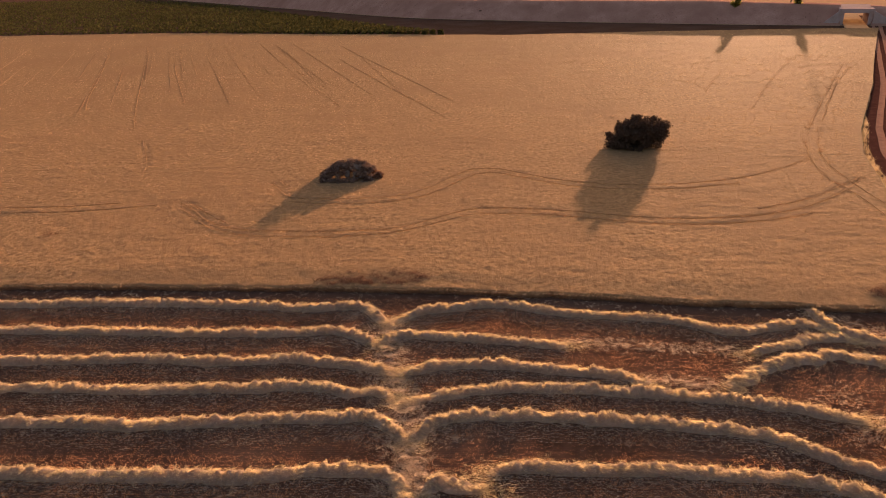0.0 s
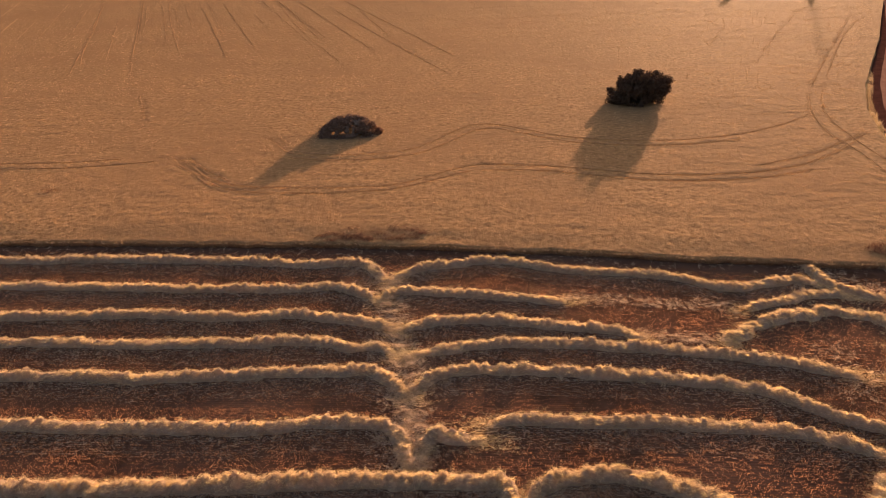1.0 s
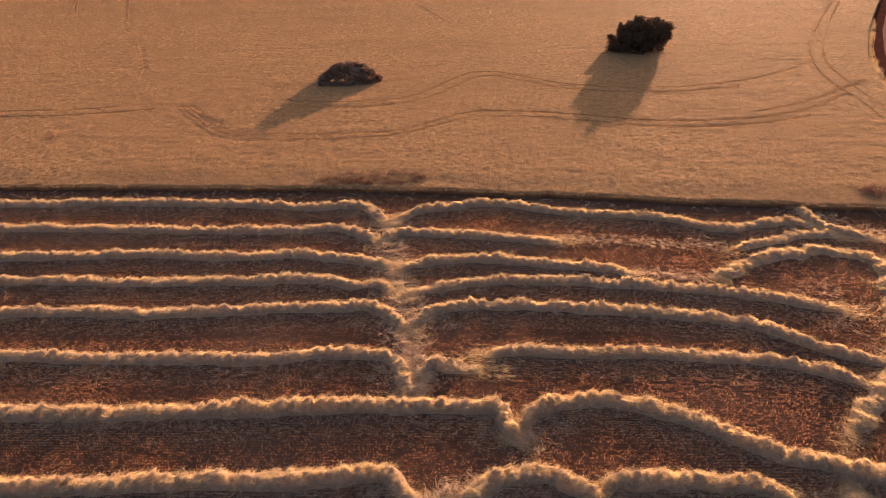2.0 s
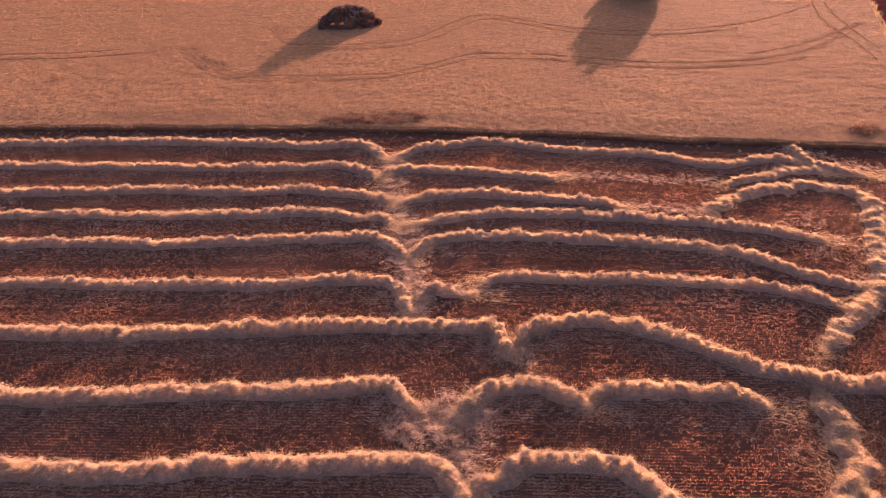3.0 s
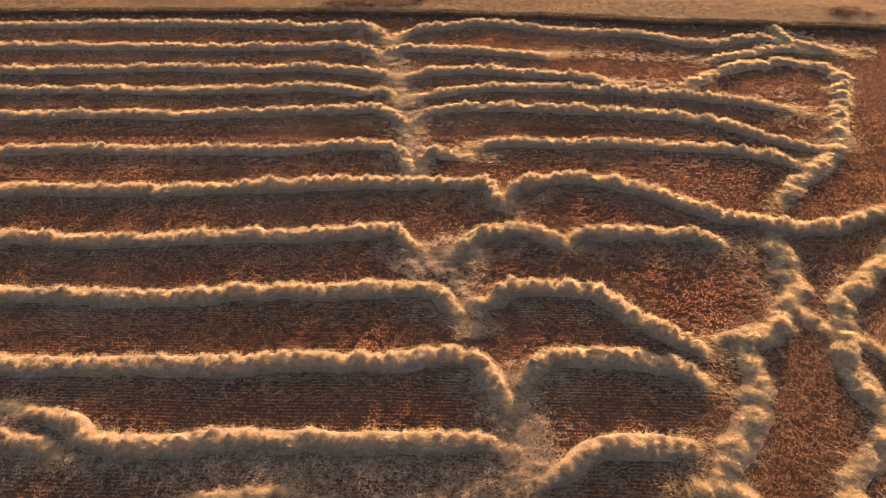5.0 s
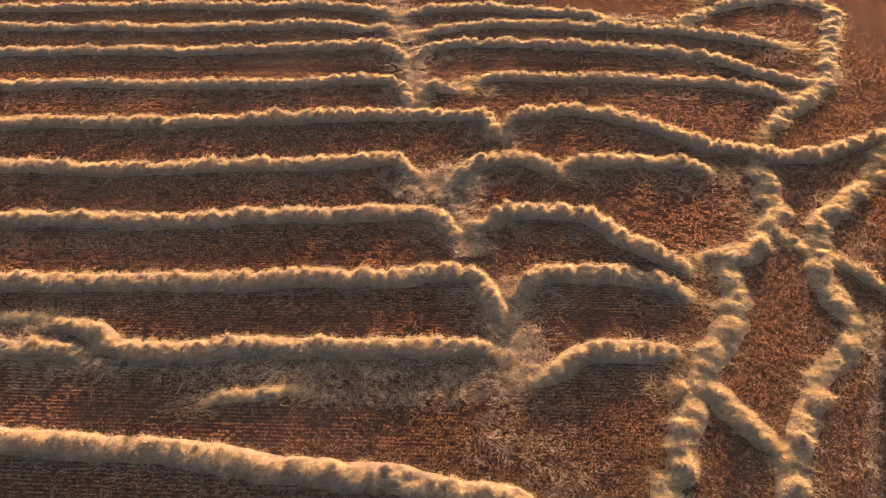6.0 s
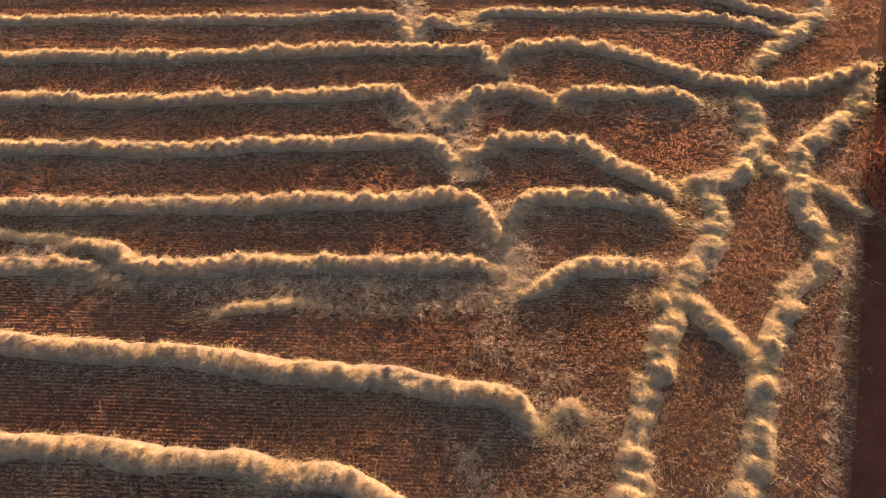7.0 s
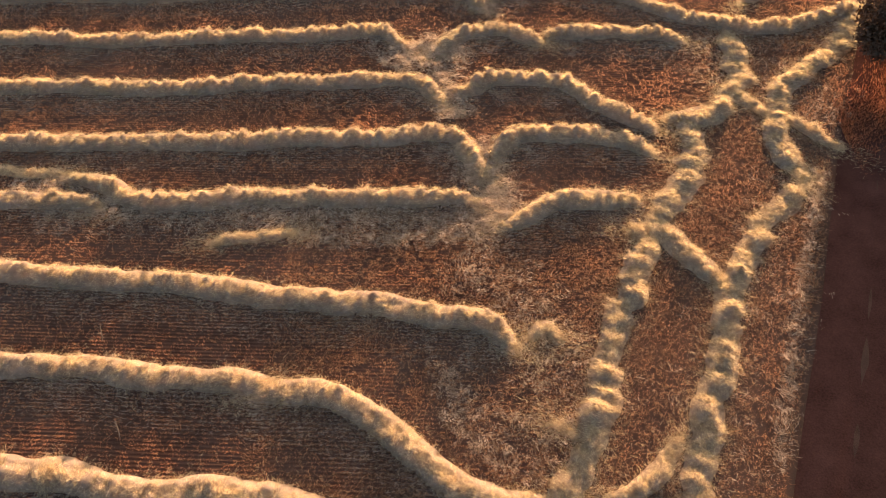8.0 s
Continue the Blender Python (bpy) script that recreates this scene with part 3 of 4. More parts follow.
# ---- stubble ----
def stubble(x0, x1, y0, y1, per_m2, label, along, high=0.15, wide=0.016):
    """Short cut stalks standing in drill rows."""
    n = int((x1 - x0) * (y1 - y0) * per_m2)
    x, y = rng.uniform(x0, x1, n), rng.uniform(y0, y1, n)
    across, down = (y, x) if along == "x" else (x - 0.37 * y, y)
    row = np.round(across / DRILL)
    jog = np.sin(row * 12.9898 + np.round(down / 0.24 + row * 0.37) * 78.233) * 43758.5453
    jog -= np.floor(jog)
    across = row * DRILL + rng.normal(0, 0.030, n)
    if along == "x":
        x, y = down, across + drill_line(down)
    else:
        across += rng.normal(0, 0.04, n)
        x, y = across + 0.37 * down, down
    thin = field_noise(down * 0.10, row * 0.6, 23, 0.9, 2)
    patch = 0.55 * field_noise(x, y, 21, 2.4) + 0.75 * thin
    line = headland_line(y)
    keep = (x < edge_x(y) - 0.3) & (rng.uniform(-1.7, 0.5, n) < patch) & (jog > 0.26) & (y < np.interp(x, [-80, -40.9, -26, -14, -4.9, 6.2, 12.4, 23.9, 28.8, 40], [50.6, 49.9, 49.4, 49.0, 48.5, 47.2, 46.0, 44.9, 44.3, 43.1]))
    keep &= (x < line) if along == "x" else (x >= line)
    x, y, jog = x[keep], y[keep], jog[keep]
    n = len(x)
    d = np.column_stack([rng.normal(0, 0.35, (n, 2)), np.ones(n)])
    d /= np.linalg.norm(d, axis=1)[:, None]
    v, f = blades(np.column_stack([x, y, np.full(n, -0.02)]), d, rng.uniform(0.65, 1.0, n) * high * (0.85 + 0.3 * jog), rng.uniform(0.7, 1.3, n) * wide)
    return thing("stubble", v, f, STUBBLE, label, "stubble", "stubble of the cut field", kind="stuff")


CUT = "short orange-brown cereal stubble standing in drill rows"
stubble(-30, 14, -12, 14, 560, CUT, "x", wide=0.011)
stubble(-42, 22, 14, 30, 380, CUT, "x", wide=0.013)
stubble(-58, 27, 30, 50.6, 270, CUT, "x", high=0.11, wide=0.014)
stubble(-2, 12, -24, -12, 90, CUT, "road", wide=0.03)
stubble(2, 24, -12, 25, 390, CUT, "road", wide=0.011)
stubble(-40, 10, -24, -12, 90, CUT, "x", wide=0.03)
stubble(-46, -30, -12, 14, 90, CUT, "x", wide=0.03)
stubble(16, 36, 25, 50, 270, CUT, "road", high=0.11, wide=0.013)


def litter(x0, x1, y0, y1, count, label, headland):
    """Short broken straw lying every which way over the stubble."""
    x, y = rng.uniform(x0, x1, count // 3), rng.uniform(y0, y1, count // 3)
    count = len(x)
    ok = (x < edge_x(y) - 0.1) & (field_noise(x, y, 61, 1.1) + 0.6 * field_noise(x, y, 62, 4.0) > rng.uniform(-1.3, 0.5, count))
    ok &= (x > headland_line(y) - 1.5) if headland else (x < headland_line(y))
    x, y = np.repeat(x[ok], 3), np.repeat(y[ok], 3)
    n = len(x)
    a = np.repeat(rng.normal(0, 1.3, n // 3), 3) + np.pi * field_noise(x, y, 63, 1.5) + rng.normal(0, 0.35, n)
    up = np.repeat(rng.uniform(0.0, 0.6, n // 3), 3)
    x, y = x + rng.normal(0, 0.045, n), y + rng.normal(0, 0.045, n)
    d = np.column_stack([np.cos(a), np.sin(a), up])
    d /= np.linalg.norm(d, axis=1)[:, None]
    v, f = blades(np.column_stack([x, y, rng.uniform(0.02, 0.10, n)]), d, rng.uniform(0.08, 0.20, n), rng.uniform(0.010, 0.018, n))
    return thing("straw_litter", v, f, LITTER, label, "straw", "scattered straw", kind="stuff")


litter(1, 24, -11, 33, 290000, "tousled brown straw litter over the headland stubble", True)
litter(-7, 10, -9, 6, 75000, "tousled brown straw litter over the stubble", False)
for k in range(4):
    strewn([(-0.5 + 0.3 * k, -1.2 - 1.0 * k), (1.5 + 0.3 * k, -3.4 - 0.9 * k), (4.0, -4.6 - 0.7 * k), (6.2, -4.4 - 0.6 * k)], 0.30, 700, "thin raked arc of straw on the headland", 70 + k)

# ---- standing wheat ----
def tracks():
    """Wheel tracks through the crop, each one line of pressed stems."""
    yield [(-70, 68.3), (-56.5, 68.5), (-46.3, 68.6), (-40.4, 69.4), (-36, 70.2)]
    yield [(-70, 69.9), (-56.5, 70.2), (-46.3, 70.4), (-40.4, 71.2)]
    yield [(-33.4, 70.9), (-30.8, 68.4), (-28.5, 65.5), (-25.8, 63.6), (-22.6, 62.5), (-19.6, 62.1), (-14.0, 61.9), (-9.1, 62.4), (-6.0, 64.1), (-3.2, 66.4), (-0.4, 67.9), (5.4, 67.3), (10.9, 65.7), (16.1, 64.3)]
    yield [(16.1, 64.3), (21.5, 64.0), (27.1, 64.7), (31.5, 66.4), (35.5, 69.3), (39.5, 73.1), (41.5, 75.5)]
    # the second wheel of the curving passes
    yield [(-33.0, 69.4), (-30.4, 66.9), (-28.1, 64.1), (-25.4, 62.2), (-22.2, 61.1), (-19.2, 60.7), (-14.0, 60.5)]
    yield [(-0.4, 66.4), (5.4, 65.8), (10.9, 64.2), (16.1, 62.8), (21.5, 62.5), (27.1, 63.2), (31.8, 65.0)]
    yield [(-20.8, 70.6), (-15.8, 69.8), (-10.0, 70.5), (-6.4, 72.2), (-3.2, 76.6), (-1.0, 79.6), (1.0, 80.2), (5.0, 77.7), (9.3, 74.8), (15.4, 73.3), (21.5, 73.1), (28.1, 74.5)]
    yield [(-32.6, 71.2), (-29.0, 67.3), (-26.1, 64.6)]
    yield [(-14, 60.6), (-9.0, 61.2), (-6.4, 62.6), (-3.7, 64.5), (-1.5, 66.0)]
    yield [(-25.2, 77.8), (-22.8, 74.1), (-21.0, 72.1), (-15.8, 71.3), (-10.3, 72.0), (-7.3, 73.7), (-4.3, 78.1), (-1.7, 81.3), (1.0, 81.8), (5.0, 79.3), (9.3, 76.4), (15.4, 74.9), (21.5, 74.7), (28.1, 76.1), (34.4, 79.6), (38.3, 82.9)]
    yield [(-24.4, 78.8), (-22.1, 74.9)]
    yield [(38.1, 63.8), (38.4, 69.5), (38.1, 75.1), (39.0, 81.6), (42.3, 91.8), (48.7, 104.3), (59.9, 124.9), (74.2, 150.7)]
    yield [(39.7, 66.9), (39.9, 75.0), (40.8, 82.7), (43.9, 91.7), (51.9, 107.8), (63.5, 129.8), (74.9, 148.5)]
    yield [(27.1, 66.2), (33.8, 69.5), (41.1, 75.5)]
    yield [(-116.2, 219.4), (-94.1, 172.1), (-79.3, 137.9), (-71.5, 121.3)]
    yield [(-102.6, 216.4), (-80.8, 165.7), (-64.9, 127.9), (-55.7, 107.1)]
    yield [(-94.6, 202.3), (-79.1, 165.4)]
    yield [(-90.7, 207.5), (-72.3, 164.3), (-55.1, 126.7)]
    yield [(-83.4, 194.4), (-67.1, 155.8)]
    yield [(-90.6, 234.9), (-68.3, 181.2), (-53.9, 146.9)]
    yield [(-57.8, 202.8), (-43.2, 163.5), (-36.0, 145.5), (-25.1, 120.8)]
    yield [(-53.0, 193.7), (-41.1, 163.1), (-32.3, 140.6)]
    yield [(-33.6, 189.7), (-22.9, 156.2), (-15.4, 132.4), (-5.8, 110.0)]
    yield [(-50.7, 99.6), (-44.7, 87.4), (-43.0, 82.3)]
    yield [(47.7, 144.6), (38.8, 125.1)]
    yield [(65.5, 156.2), (52.2, 131.4), (42.1, 110.9)]


def track_depth(x, y):
    """How far the wheat is pressed down by wheels: 0 none, 1 flat."""
    flat = np.zeros(x.shape)
    for line in tracks():
        p, _ = smooth_line(line, 1.5)
        for (ax, ay), (bx, by) in zip(p[:-1], p[1:]):
            near = np.nonzero((x > min(ax, bx) - 1) & (x < max(ax, bx) + 1) & (y > min(ay, by) - 1) & (y < max(ay, by) + 1))
            if not len(near[0]):
                continue
            ux, uy = bx - ax, by - ay
            px, py = x[near] - ax, y[near] - ay
            t = np.clip((px * ux + py * uy) / (ux * ux + uy * uy + 1e-9), 0, 1)
            d2 = (px - t * ux) ** 2 + (py - t * uy) ** 2
            flat[near] = np.maximum(flat[near], np.exp(-d2 / 0.20 ** 2))
    return flat


def wheat_front(x):
    return np.interp(x, [-80, -40.9, -26, -14, -4.9, 6.2, 12.4, 23.9, 28.8, 40], [51.6, 50.9, 50.4, 50.0, 49.5, 48.4, 47.4, 46.3, 45.7, 44.5]) + 0.22 * wave(x, 8, 1.3, 4)


def wheat_back(x):
    return np.interp(x, [-260, -184, -113, -47, 8, 58, 101, 112], [285, 268, 258, 237, 221, 217.5, 213, 211])


def in_wheat(x, y):
    return (y > wheat_front(x)) & (y < wheat_back(x)) & (x < edge_x(y) - 1.3)


def canopy_height(x, y):
    deep = np.clip((y - wheat_front(x)) / 4.0, 0, 1)
    relief = 0.014 * field_noise(x * 0.25, y * 1.3, 14, 1.0, 2) + 0.05 * np.clip((y - 65) / 60, 0, 1) * field_noise(x * 0.10, y, 17, 2.4, 2) + 0.035 * field_noise(x, y * 1.6, 12, 2.2)
    relief += 0.05 * field_noise(x, y, 13, 9.0) + 0.045 * field_noise(x, y, 16, 0.6, 2)
    return 0.38 + 0.14 * deep * deep * (3 - 2 * deep) + relief * (0.3 + 0.7 * deep)


# canopy sheet: rows fan out with distance
frac = np.concatenate([[0], np.linspace(0.0005, 0.27, 180), np.linspace(0.27, 1, 130)[1:]])
cu = np.linspace(0, 1, 280)
yy = 46 + frac * 190
cf, cuu = np.meshgrid(frac, cu, indexing="ij")
left = -62 - 185 * cf ** 0.9
right = np.maximum(edge_x(46 + cf * 175) - 1.4, 0)
wx = left + (right - left) * cuu
wy = wheat_front(wx) + 0.2 + (wheat_back(wx) - wheat_front(wx) - 0.2) * cf
wz = canopy_height(wx, wy) - 0.09 * track_depth(wx, wy)
wz[0, :] = -0.02
wheat = thing("wheat_field", np.stack([wx, wy, wz], -1).reshape(-1, 3), grid_faces(*wx.shape), CANOPY, "ripe golden wheat field with wheel tracks and standing edge", "wheat", kind="stuff", smooth=True)


def ears(x0, x1, y0, y1, per_m2, tall, wide, name="wheat_ears"):
    n = int((x1 - x0) * (y1 - y0) * per_m2 / 8)
    x, y = np.repeat(rng.uniform(x0, x1, n), 8), np.repeat(rng.uniform(y0, y1, n), 8)
    x, y = x + rng.normal(0, 2.6 * wide, n * 8), y + rng.normal(0, 2.0 * wide, n * 8)
    ok = in_wheat(x, y)
    x, y = x[ok], y[ok]
    press = track_depth(x, y)
    line = (x + 0.43 * y) / 3.3
    groove = np.exp(-((line - np.round(line)) * 3.3 / 0.35) ** 2) * np.clip((y - 95) / 60, 0, 1) * (x < 45)
    pass_line = (y + 0.03 * x + 0.6 * wave(x, 43, 30.0)) / 6.2
    groove = np.maximum(groove, 0.9 * np.exp(-((pass_line - np.round(pass_line)) * 6.2 / 0.45) ** 2) * np.clip((y - 75) / 50, 0, 1) * np.clip((-5 - x) / 30, 0, 1))
    bare = np.clip(field_noise(x * 0.16, y * 0.7, 40, 6.0) * 2.2 - 0.2, 0, 0.85) * np.clip((y - 120) / 60, 0, 1) * np.clip((25 - x) / 50, 0, 1)
    streak = 0.55 * np.clip(field_noise(x * 0.2, y, 41, 1.1, 2), 0, 1)
    tufty = 0.75 * np.clip(-field_noise(x, y * 1.3, 42, 0.6, 2), 0, 1)
    press = np.maximum(np.maximum(0.65 * press, 0.75 * groove), bare + streak + tufty)
    ok = press < rng.uniform(0.1, 1.2, len(x))
    x, y = x[ok], y[ok]
    n = len(x)
    clump = 1 + 0.35 * field_noise(x, y, 15, 1.1)
    d = np.column_stack([rng.normal(0.1, 0.95, n), rng.normal(0.1, 0.6, n), np.ones(n)])
    d /= np.linalg.norm(d, axis=1)[:, None]
    v, f = blades(np.column_stack([x, y, canopy_height(x, y) - 0.10]), d, rng.uniform(0.6, 1.2, n) * tall * clump, rng.uniform(0.7, 1.3, n) * wide)
    ob = thing(name, v, f, WHEAT, "", "", kind="stuff", parent=wheat)
    return ob


ears(-56, 38, 45, 72, 98, 0.20, 0.036)
ears(-100, 62, 72, 110, 36, 0.22, 0.055)
ears(-155, 96, 110, 165, 11, 0.22, 0.085)
ears(-240, 112, 165, 280, 3.5, 0.20, 0.12)
def pressed_line(line, wide, seed):
    """A narrow lane of stems pressed flat, lying just above the leaves of the crop."""
    p, way = smooth_line(line, 1.2)
    side = np.stack([-way[:, 1], way[:, 0]], 1)
    run = np.arange(len(p)) * 1.2
    w = wide * np.clip(0.6 + 1.3 * wave(run, seed, 5.0), 0.02, 1.4)
    edge = np.stack([p - side * w[:, None] / 2, p, p + side * w[:, None] / 2], 1)
    z = canopy_height(edge[..., 0], edge[..., 1]) - np.array([0.0, 0.04, 0.0])
    return thing("wheel_lane", np.concatenate([edge, z[..., None] + 0.05], -1).reshape(-1, 3), grid_faces(len(p), 3), PRESSED, "", "", parent=wheat)


for k, line in enumerate(tracks()):
    pressed_line(line, 0.12 if line[0][1] < 100 else 0.10, k)
lane = random.Random(11)
for k in range(18):
    at = -48 + k * 5.6 + lane.uniform(-0.8, 0.8)
    near, far_end = lane.uniform(115, 160), lane.uniform(175, 225)
    pressed_line([(at - 0.43 * y, y) for y in (near, (near + far_end) / 2, far_end)], lane.uniform(0.06, 0.11), 60 + k)
# the standing front of the crop, stem by stem, coloured darker for its shaded face
n = 28000
fx = rng.uniform(-62, 32, n)
fy = wheat_front(fx) + np.where(rng.uniform(0, 1, n) < 0.6, rng.exponential(0.16, n), rng.uniform(0, 3.0, n))
d = np.column_stack([rng.normal(0, 0.4, n), rng.normal(-0.05, 0.4, n), np.ones(n)])
d /= np.linalg.norm(d, axis=1)[:, None]
v, f = blades(np.column_stack([fx, fy, np.zeros(n)]), d, rng.uniform(0.30, 0.50, n), rng.uniform(0.014, 0.026, n))
thing("wheat_edge_stems", v, f, SHADED_STEM, "", "", kind="stuff", parent=wheat)


# ---- leafy things ----
def leaf_cloud(centres, radii, count, size, squash=0.8, rim=0.75):
    """Leaves in clumps round the given centres, denser towards each clump's skin."""
    centres, radii = np.asarray(centres, float), np.asarray(radii, float)
    pick = rng.choice(len(centres), count, p=radii ** 2 / (radii ** 2).sum())
    way = rng.normal(size=(count, 3))
    way /= np.linalg.norm(way, axis=1)[:, None]
    r = radii[pick] * (rim + (1 - rim) * rng.uniform(-2, 1.2, count))
    p = centres[pick] + way * r[:, None] * np.array([1, 1, squash])
    a = rng.normal(size=(count, 3))
    a /= np.linalg.norm(a, axis=1)[:, None]
    b = np.cross(a, rng.normal(size=(count, 3)))
    b /= np.linalg.norm(b, axis=1)[:, None]
    s = rng.uniform(0.6, 1.3, (count, 1)) * size
    v = np.stack([p - a * s, p - b * s * 0.45, p + a * s, p + b * s * 0.45], 1).reshape(-1, 3)
    return v, np.arange(4 * count).reshape(-1, 4)


def limb(bm, a, b, r0, r1, sides=8, bends=4):
    a, b = Vector(a), Vector(b)
    rings = []
    way = (b - a).normalized()
    u = way.orthogonal().normalized()
    w = way.cross(u)
    for i in range(bends + 1):
        t = i / bends
        c = a.lerp(b, t) + (u * math.sin(5 * t + a.x) + w * math.cos(4 * t + b.y)) * 0.06 * (b - a).length * t * (1 - t)
        r = r0 + (r1 - r0) * t
        rings.append([bm.verts.new(c + (u * math.cos(k / sides * math.tau) + w * math.sin(k / sides * math.tau)) * r) for k in range(sides)])
    for p, q in zip(rings, rings[1:]):
        for k in range(sides):
            bm.faces.new((p[k], p[(k + 1) % sides], q[(k + 1) % sides], q[k]))
    bm.faces.new(rings[-1])


def tree(name, at, centres, radii, leaves, size, leaf_mat, label, trunk_r=0.25, squash=0.85):
    root = tagged(new(name), label, "tree")
    root.location = at
    bm = bmesh.new()
    crown_mid = np.mean(centres, axis=0)
    fork = (crown_mid[0] * 0.3, crown_mid[1] * 0.3, max(0.6, min(c[2] for c in centres) * 0.8))
    limb(bm, (0, 0, -0.2), fork, trunk_r, trunk_r * 0.7)
    for c in centres:
        limb(bm, fork, c, trunk_r * 0.5, trunk_r * 0.12, 6)
    part("trunk", bm, BARK, root, "rough dark trunk with forked limbs")
    v, f = leaf_cloud(centres, radii, leaves, size, squash)
    crown = thing("crown", v, f, leaf_mat, "", "", parent=root)
    return root


r = random.Random(3)
# wide holm oak standing in the wheat, its crown nearly down to the crop
clumps, sizes = [], []
for i in range(210):
    a, q = r.uniform(0, math.tau), math.sqrt(r.uniform(0, 1))
    x, y = 3.9 * q * math.cos(a), 2.9 * q * math.sin(a)
    top = (4.2 - 0.022 * abs(x - 0.6) ** 3.2 - 0.10 * y * y) if x > -2.4 else 1.9
    foot_z = 0.5 + (0.9 * (x - 2.2) if x > 2.2 else 0)
    clumps.append((x, y, r.uniform(foot_z, max(foot_z + 0.4, top))))
    sizes.append(r.uniform(0.45, 0.75))
tree("holm_oak", (20.1, 90.8, 0), clumps, sizes, 34000, 0.125, OAK_LEAF, "dark evergreen holm oak standing alone in the wheat", 0.3)
# tree by the road
clumps, sizes = [], []
for i in range(80):
    a, q = r.uniform(0, math.tau), math.sqrt(r.uniform(0, 1))
    x, y = 2.7 * q * math.cos(a), 2.7 * q * math.sin(a)
    clumps.append((x, y, r.uniform(1.0, 5.2 - 0.3 * (x * x + y * y) * 0.6)))
    sizes.append(r.uniform(0.5, 0.8))
tree("roadside_oak", (24.8, 17.4, 0), clumps, sizes, 17000, 0.12, OAK_LEAF, "dark leafy oak beside the red dirt road", 0.28)

# stone heap overgrown with brambles
heap = tagged(new("stone_heap"), "dark heap of field stones overgrown with brambles in the wheat", "stone heap")
heap.location = (-15.9, 79.6, 0)
rock = bpy.data.meshes.new("stone")
bm = bmesh.new()
bmesh.ops.create_icosphere(bm, subdivisions=1, radius=1)
for vert in bm.verts:
    vert.co *= 1 + 0.25 * noise.noise(vert.co * 1.7)
bm.to_mesh(rock)
bm.free()
rock.materials.append(STONE)
for i in range(110):
    a, q = r.uniform(0, math.tau), math.sqrt(r.uniform(0, 1))
    x, y = 3.1 * q * math.cos(a), 2.0 * q * math.sin(a)
    z = 2.0 * max(0.0, 1 - (q ** 2.0)) * (1 - 0.04 * x) + 0.1
    ob = new("stone", rock)
    ob.parent = heap
    ob.matrix_basis = Matrix.LocRotScale((x, y, z), Euler((r.uniform(0, 6), r.uniform(0, 6), r.uniform(0, 6))), Vector((r.uniform(0.22, 0.5), r.uniform(0.22, 0.45), r.uniform(0.18, 0.36))))
spots = [(x, y, max(0.3, 2.32 - 0.12 * x * x - 0.003 * x ** 4 - 0.24 * y * y + r.uniform(-0.15, 0.15))) for x, y in ((r.uniform(-3.3, 2.7), r.uniform(-2.0, 1.8)) for _ in range(75))]
spots += [(3.3 * math.cos(a) - 0.2, 2.1 * math.sin(a), 0.45) for a in (r.uniform(0, math.tau) for _ in range(26))]
spots += [(r.uniform(-3.2, 2.8), r.uniform(-2.4, -1.8), r.uniform(0.3, 0.8)) for _ in range(28)]
v, f = leaf_cloud(spots, [r.uniform(0.35, 0.55) for _ in spots], 15000, 0.13)
thing("bramble", v, f, BRAMBLE, "", "", parent=heap)
spots = [(r.uniform(2.4, 3.7), r.uniform(-1.2, 1.2), r.uniform(0.3, 1.0)) for _ in range(9)]
v, f = leaf_cloud(spots, [r.uniform(0.3, 0.5) for _ in spots], 1600, 0.14)
thing("dry_brush", v, f, WEED, "pale brown dry brush", "", parent=heap)


def weed_patch(name, x0, x1, y0, y1, count, tall, mat, label, category, spots=12, base=0.0):
    """Weeds in loose clumps."""
    cx, cy = rng.uniform(x0, x1, spots), rng.uniform(y0, y1, spots)
    pick = rng.integers(0, spots, count)
    p = np.column_stack([cx[pick] + rng.normal(0, 0.3, count), cy[pick] + rng.normal(0, 0.2, count), np.full(count, base)])
    d = np.column_stack([rng.normal(0, 0.4, (count, 2)), np.ones(count)])
    d /= np.linalg.norm(d, axis=1)[:, None]
    v, f = blades(p, d, rng.uniform(0.4, 1.1, count) * tall, rng.uniform(0.02, 0.05, count))
    return thing(name, v, f, mat, label, category, kind="stuff")


weed_patch("dry_weeds", -13.5, -5.0, 50.6, 53.6, 6000, 0.30, WEED, "dark dry weeds along the edge of the wheat", "weeds", 44, 0.36)
weed_patch("dry_weeds", 29.0, 32, 47.5, 49.2, 1500, 0.36, WEED, "dark dry weeds in the wheat", "weeds", 12, 0.36)
weed_patch("dry_weeds", -43.5, -42, 61, 62.5, 300, 1.0, WEED, "dark dry weeds in the wheat", "weeds", 3)
# pale grass verge between wheat and road
n = 42000
vy = 58 + 152 * rng.uniform(0, 1, n) ** 1.3
vx = edge_x(vy) - 1.5 + rng.normal(0, 0.8, n).clip(-2.2, 1.6) + 0.5 * wave(vy, 19, 9.0)
d = np.column_stack([rng.normal(0, 0.4, (n, 2)), np.ones(n)])
d /= np.linalg.norm(d, axis=1)[:, None]
v, f = blades(np.column_stack([vx, vy, np.zeros(n)]), d, rng.uniform(0.25, 0.50, n) * (1 + 0.6 * field_noise(vx, vy, 20, 2.6)), rng.uniform(0.03, 0.055, n))
thing("grass_verge", v, f, PALE_WEED, "pale dry grass verge between wheat and dirt road", "grass", kind="stuff")
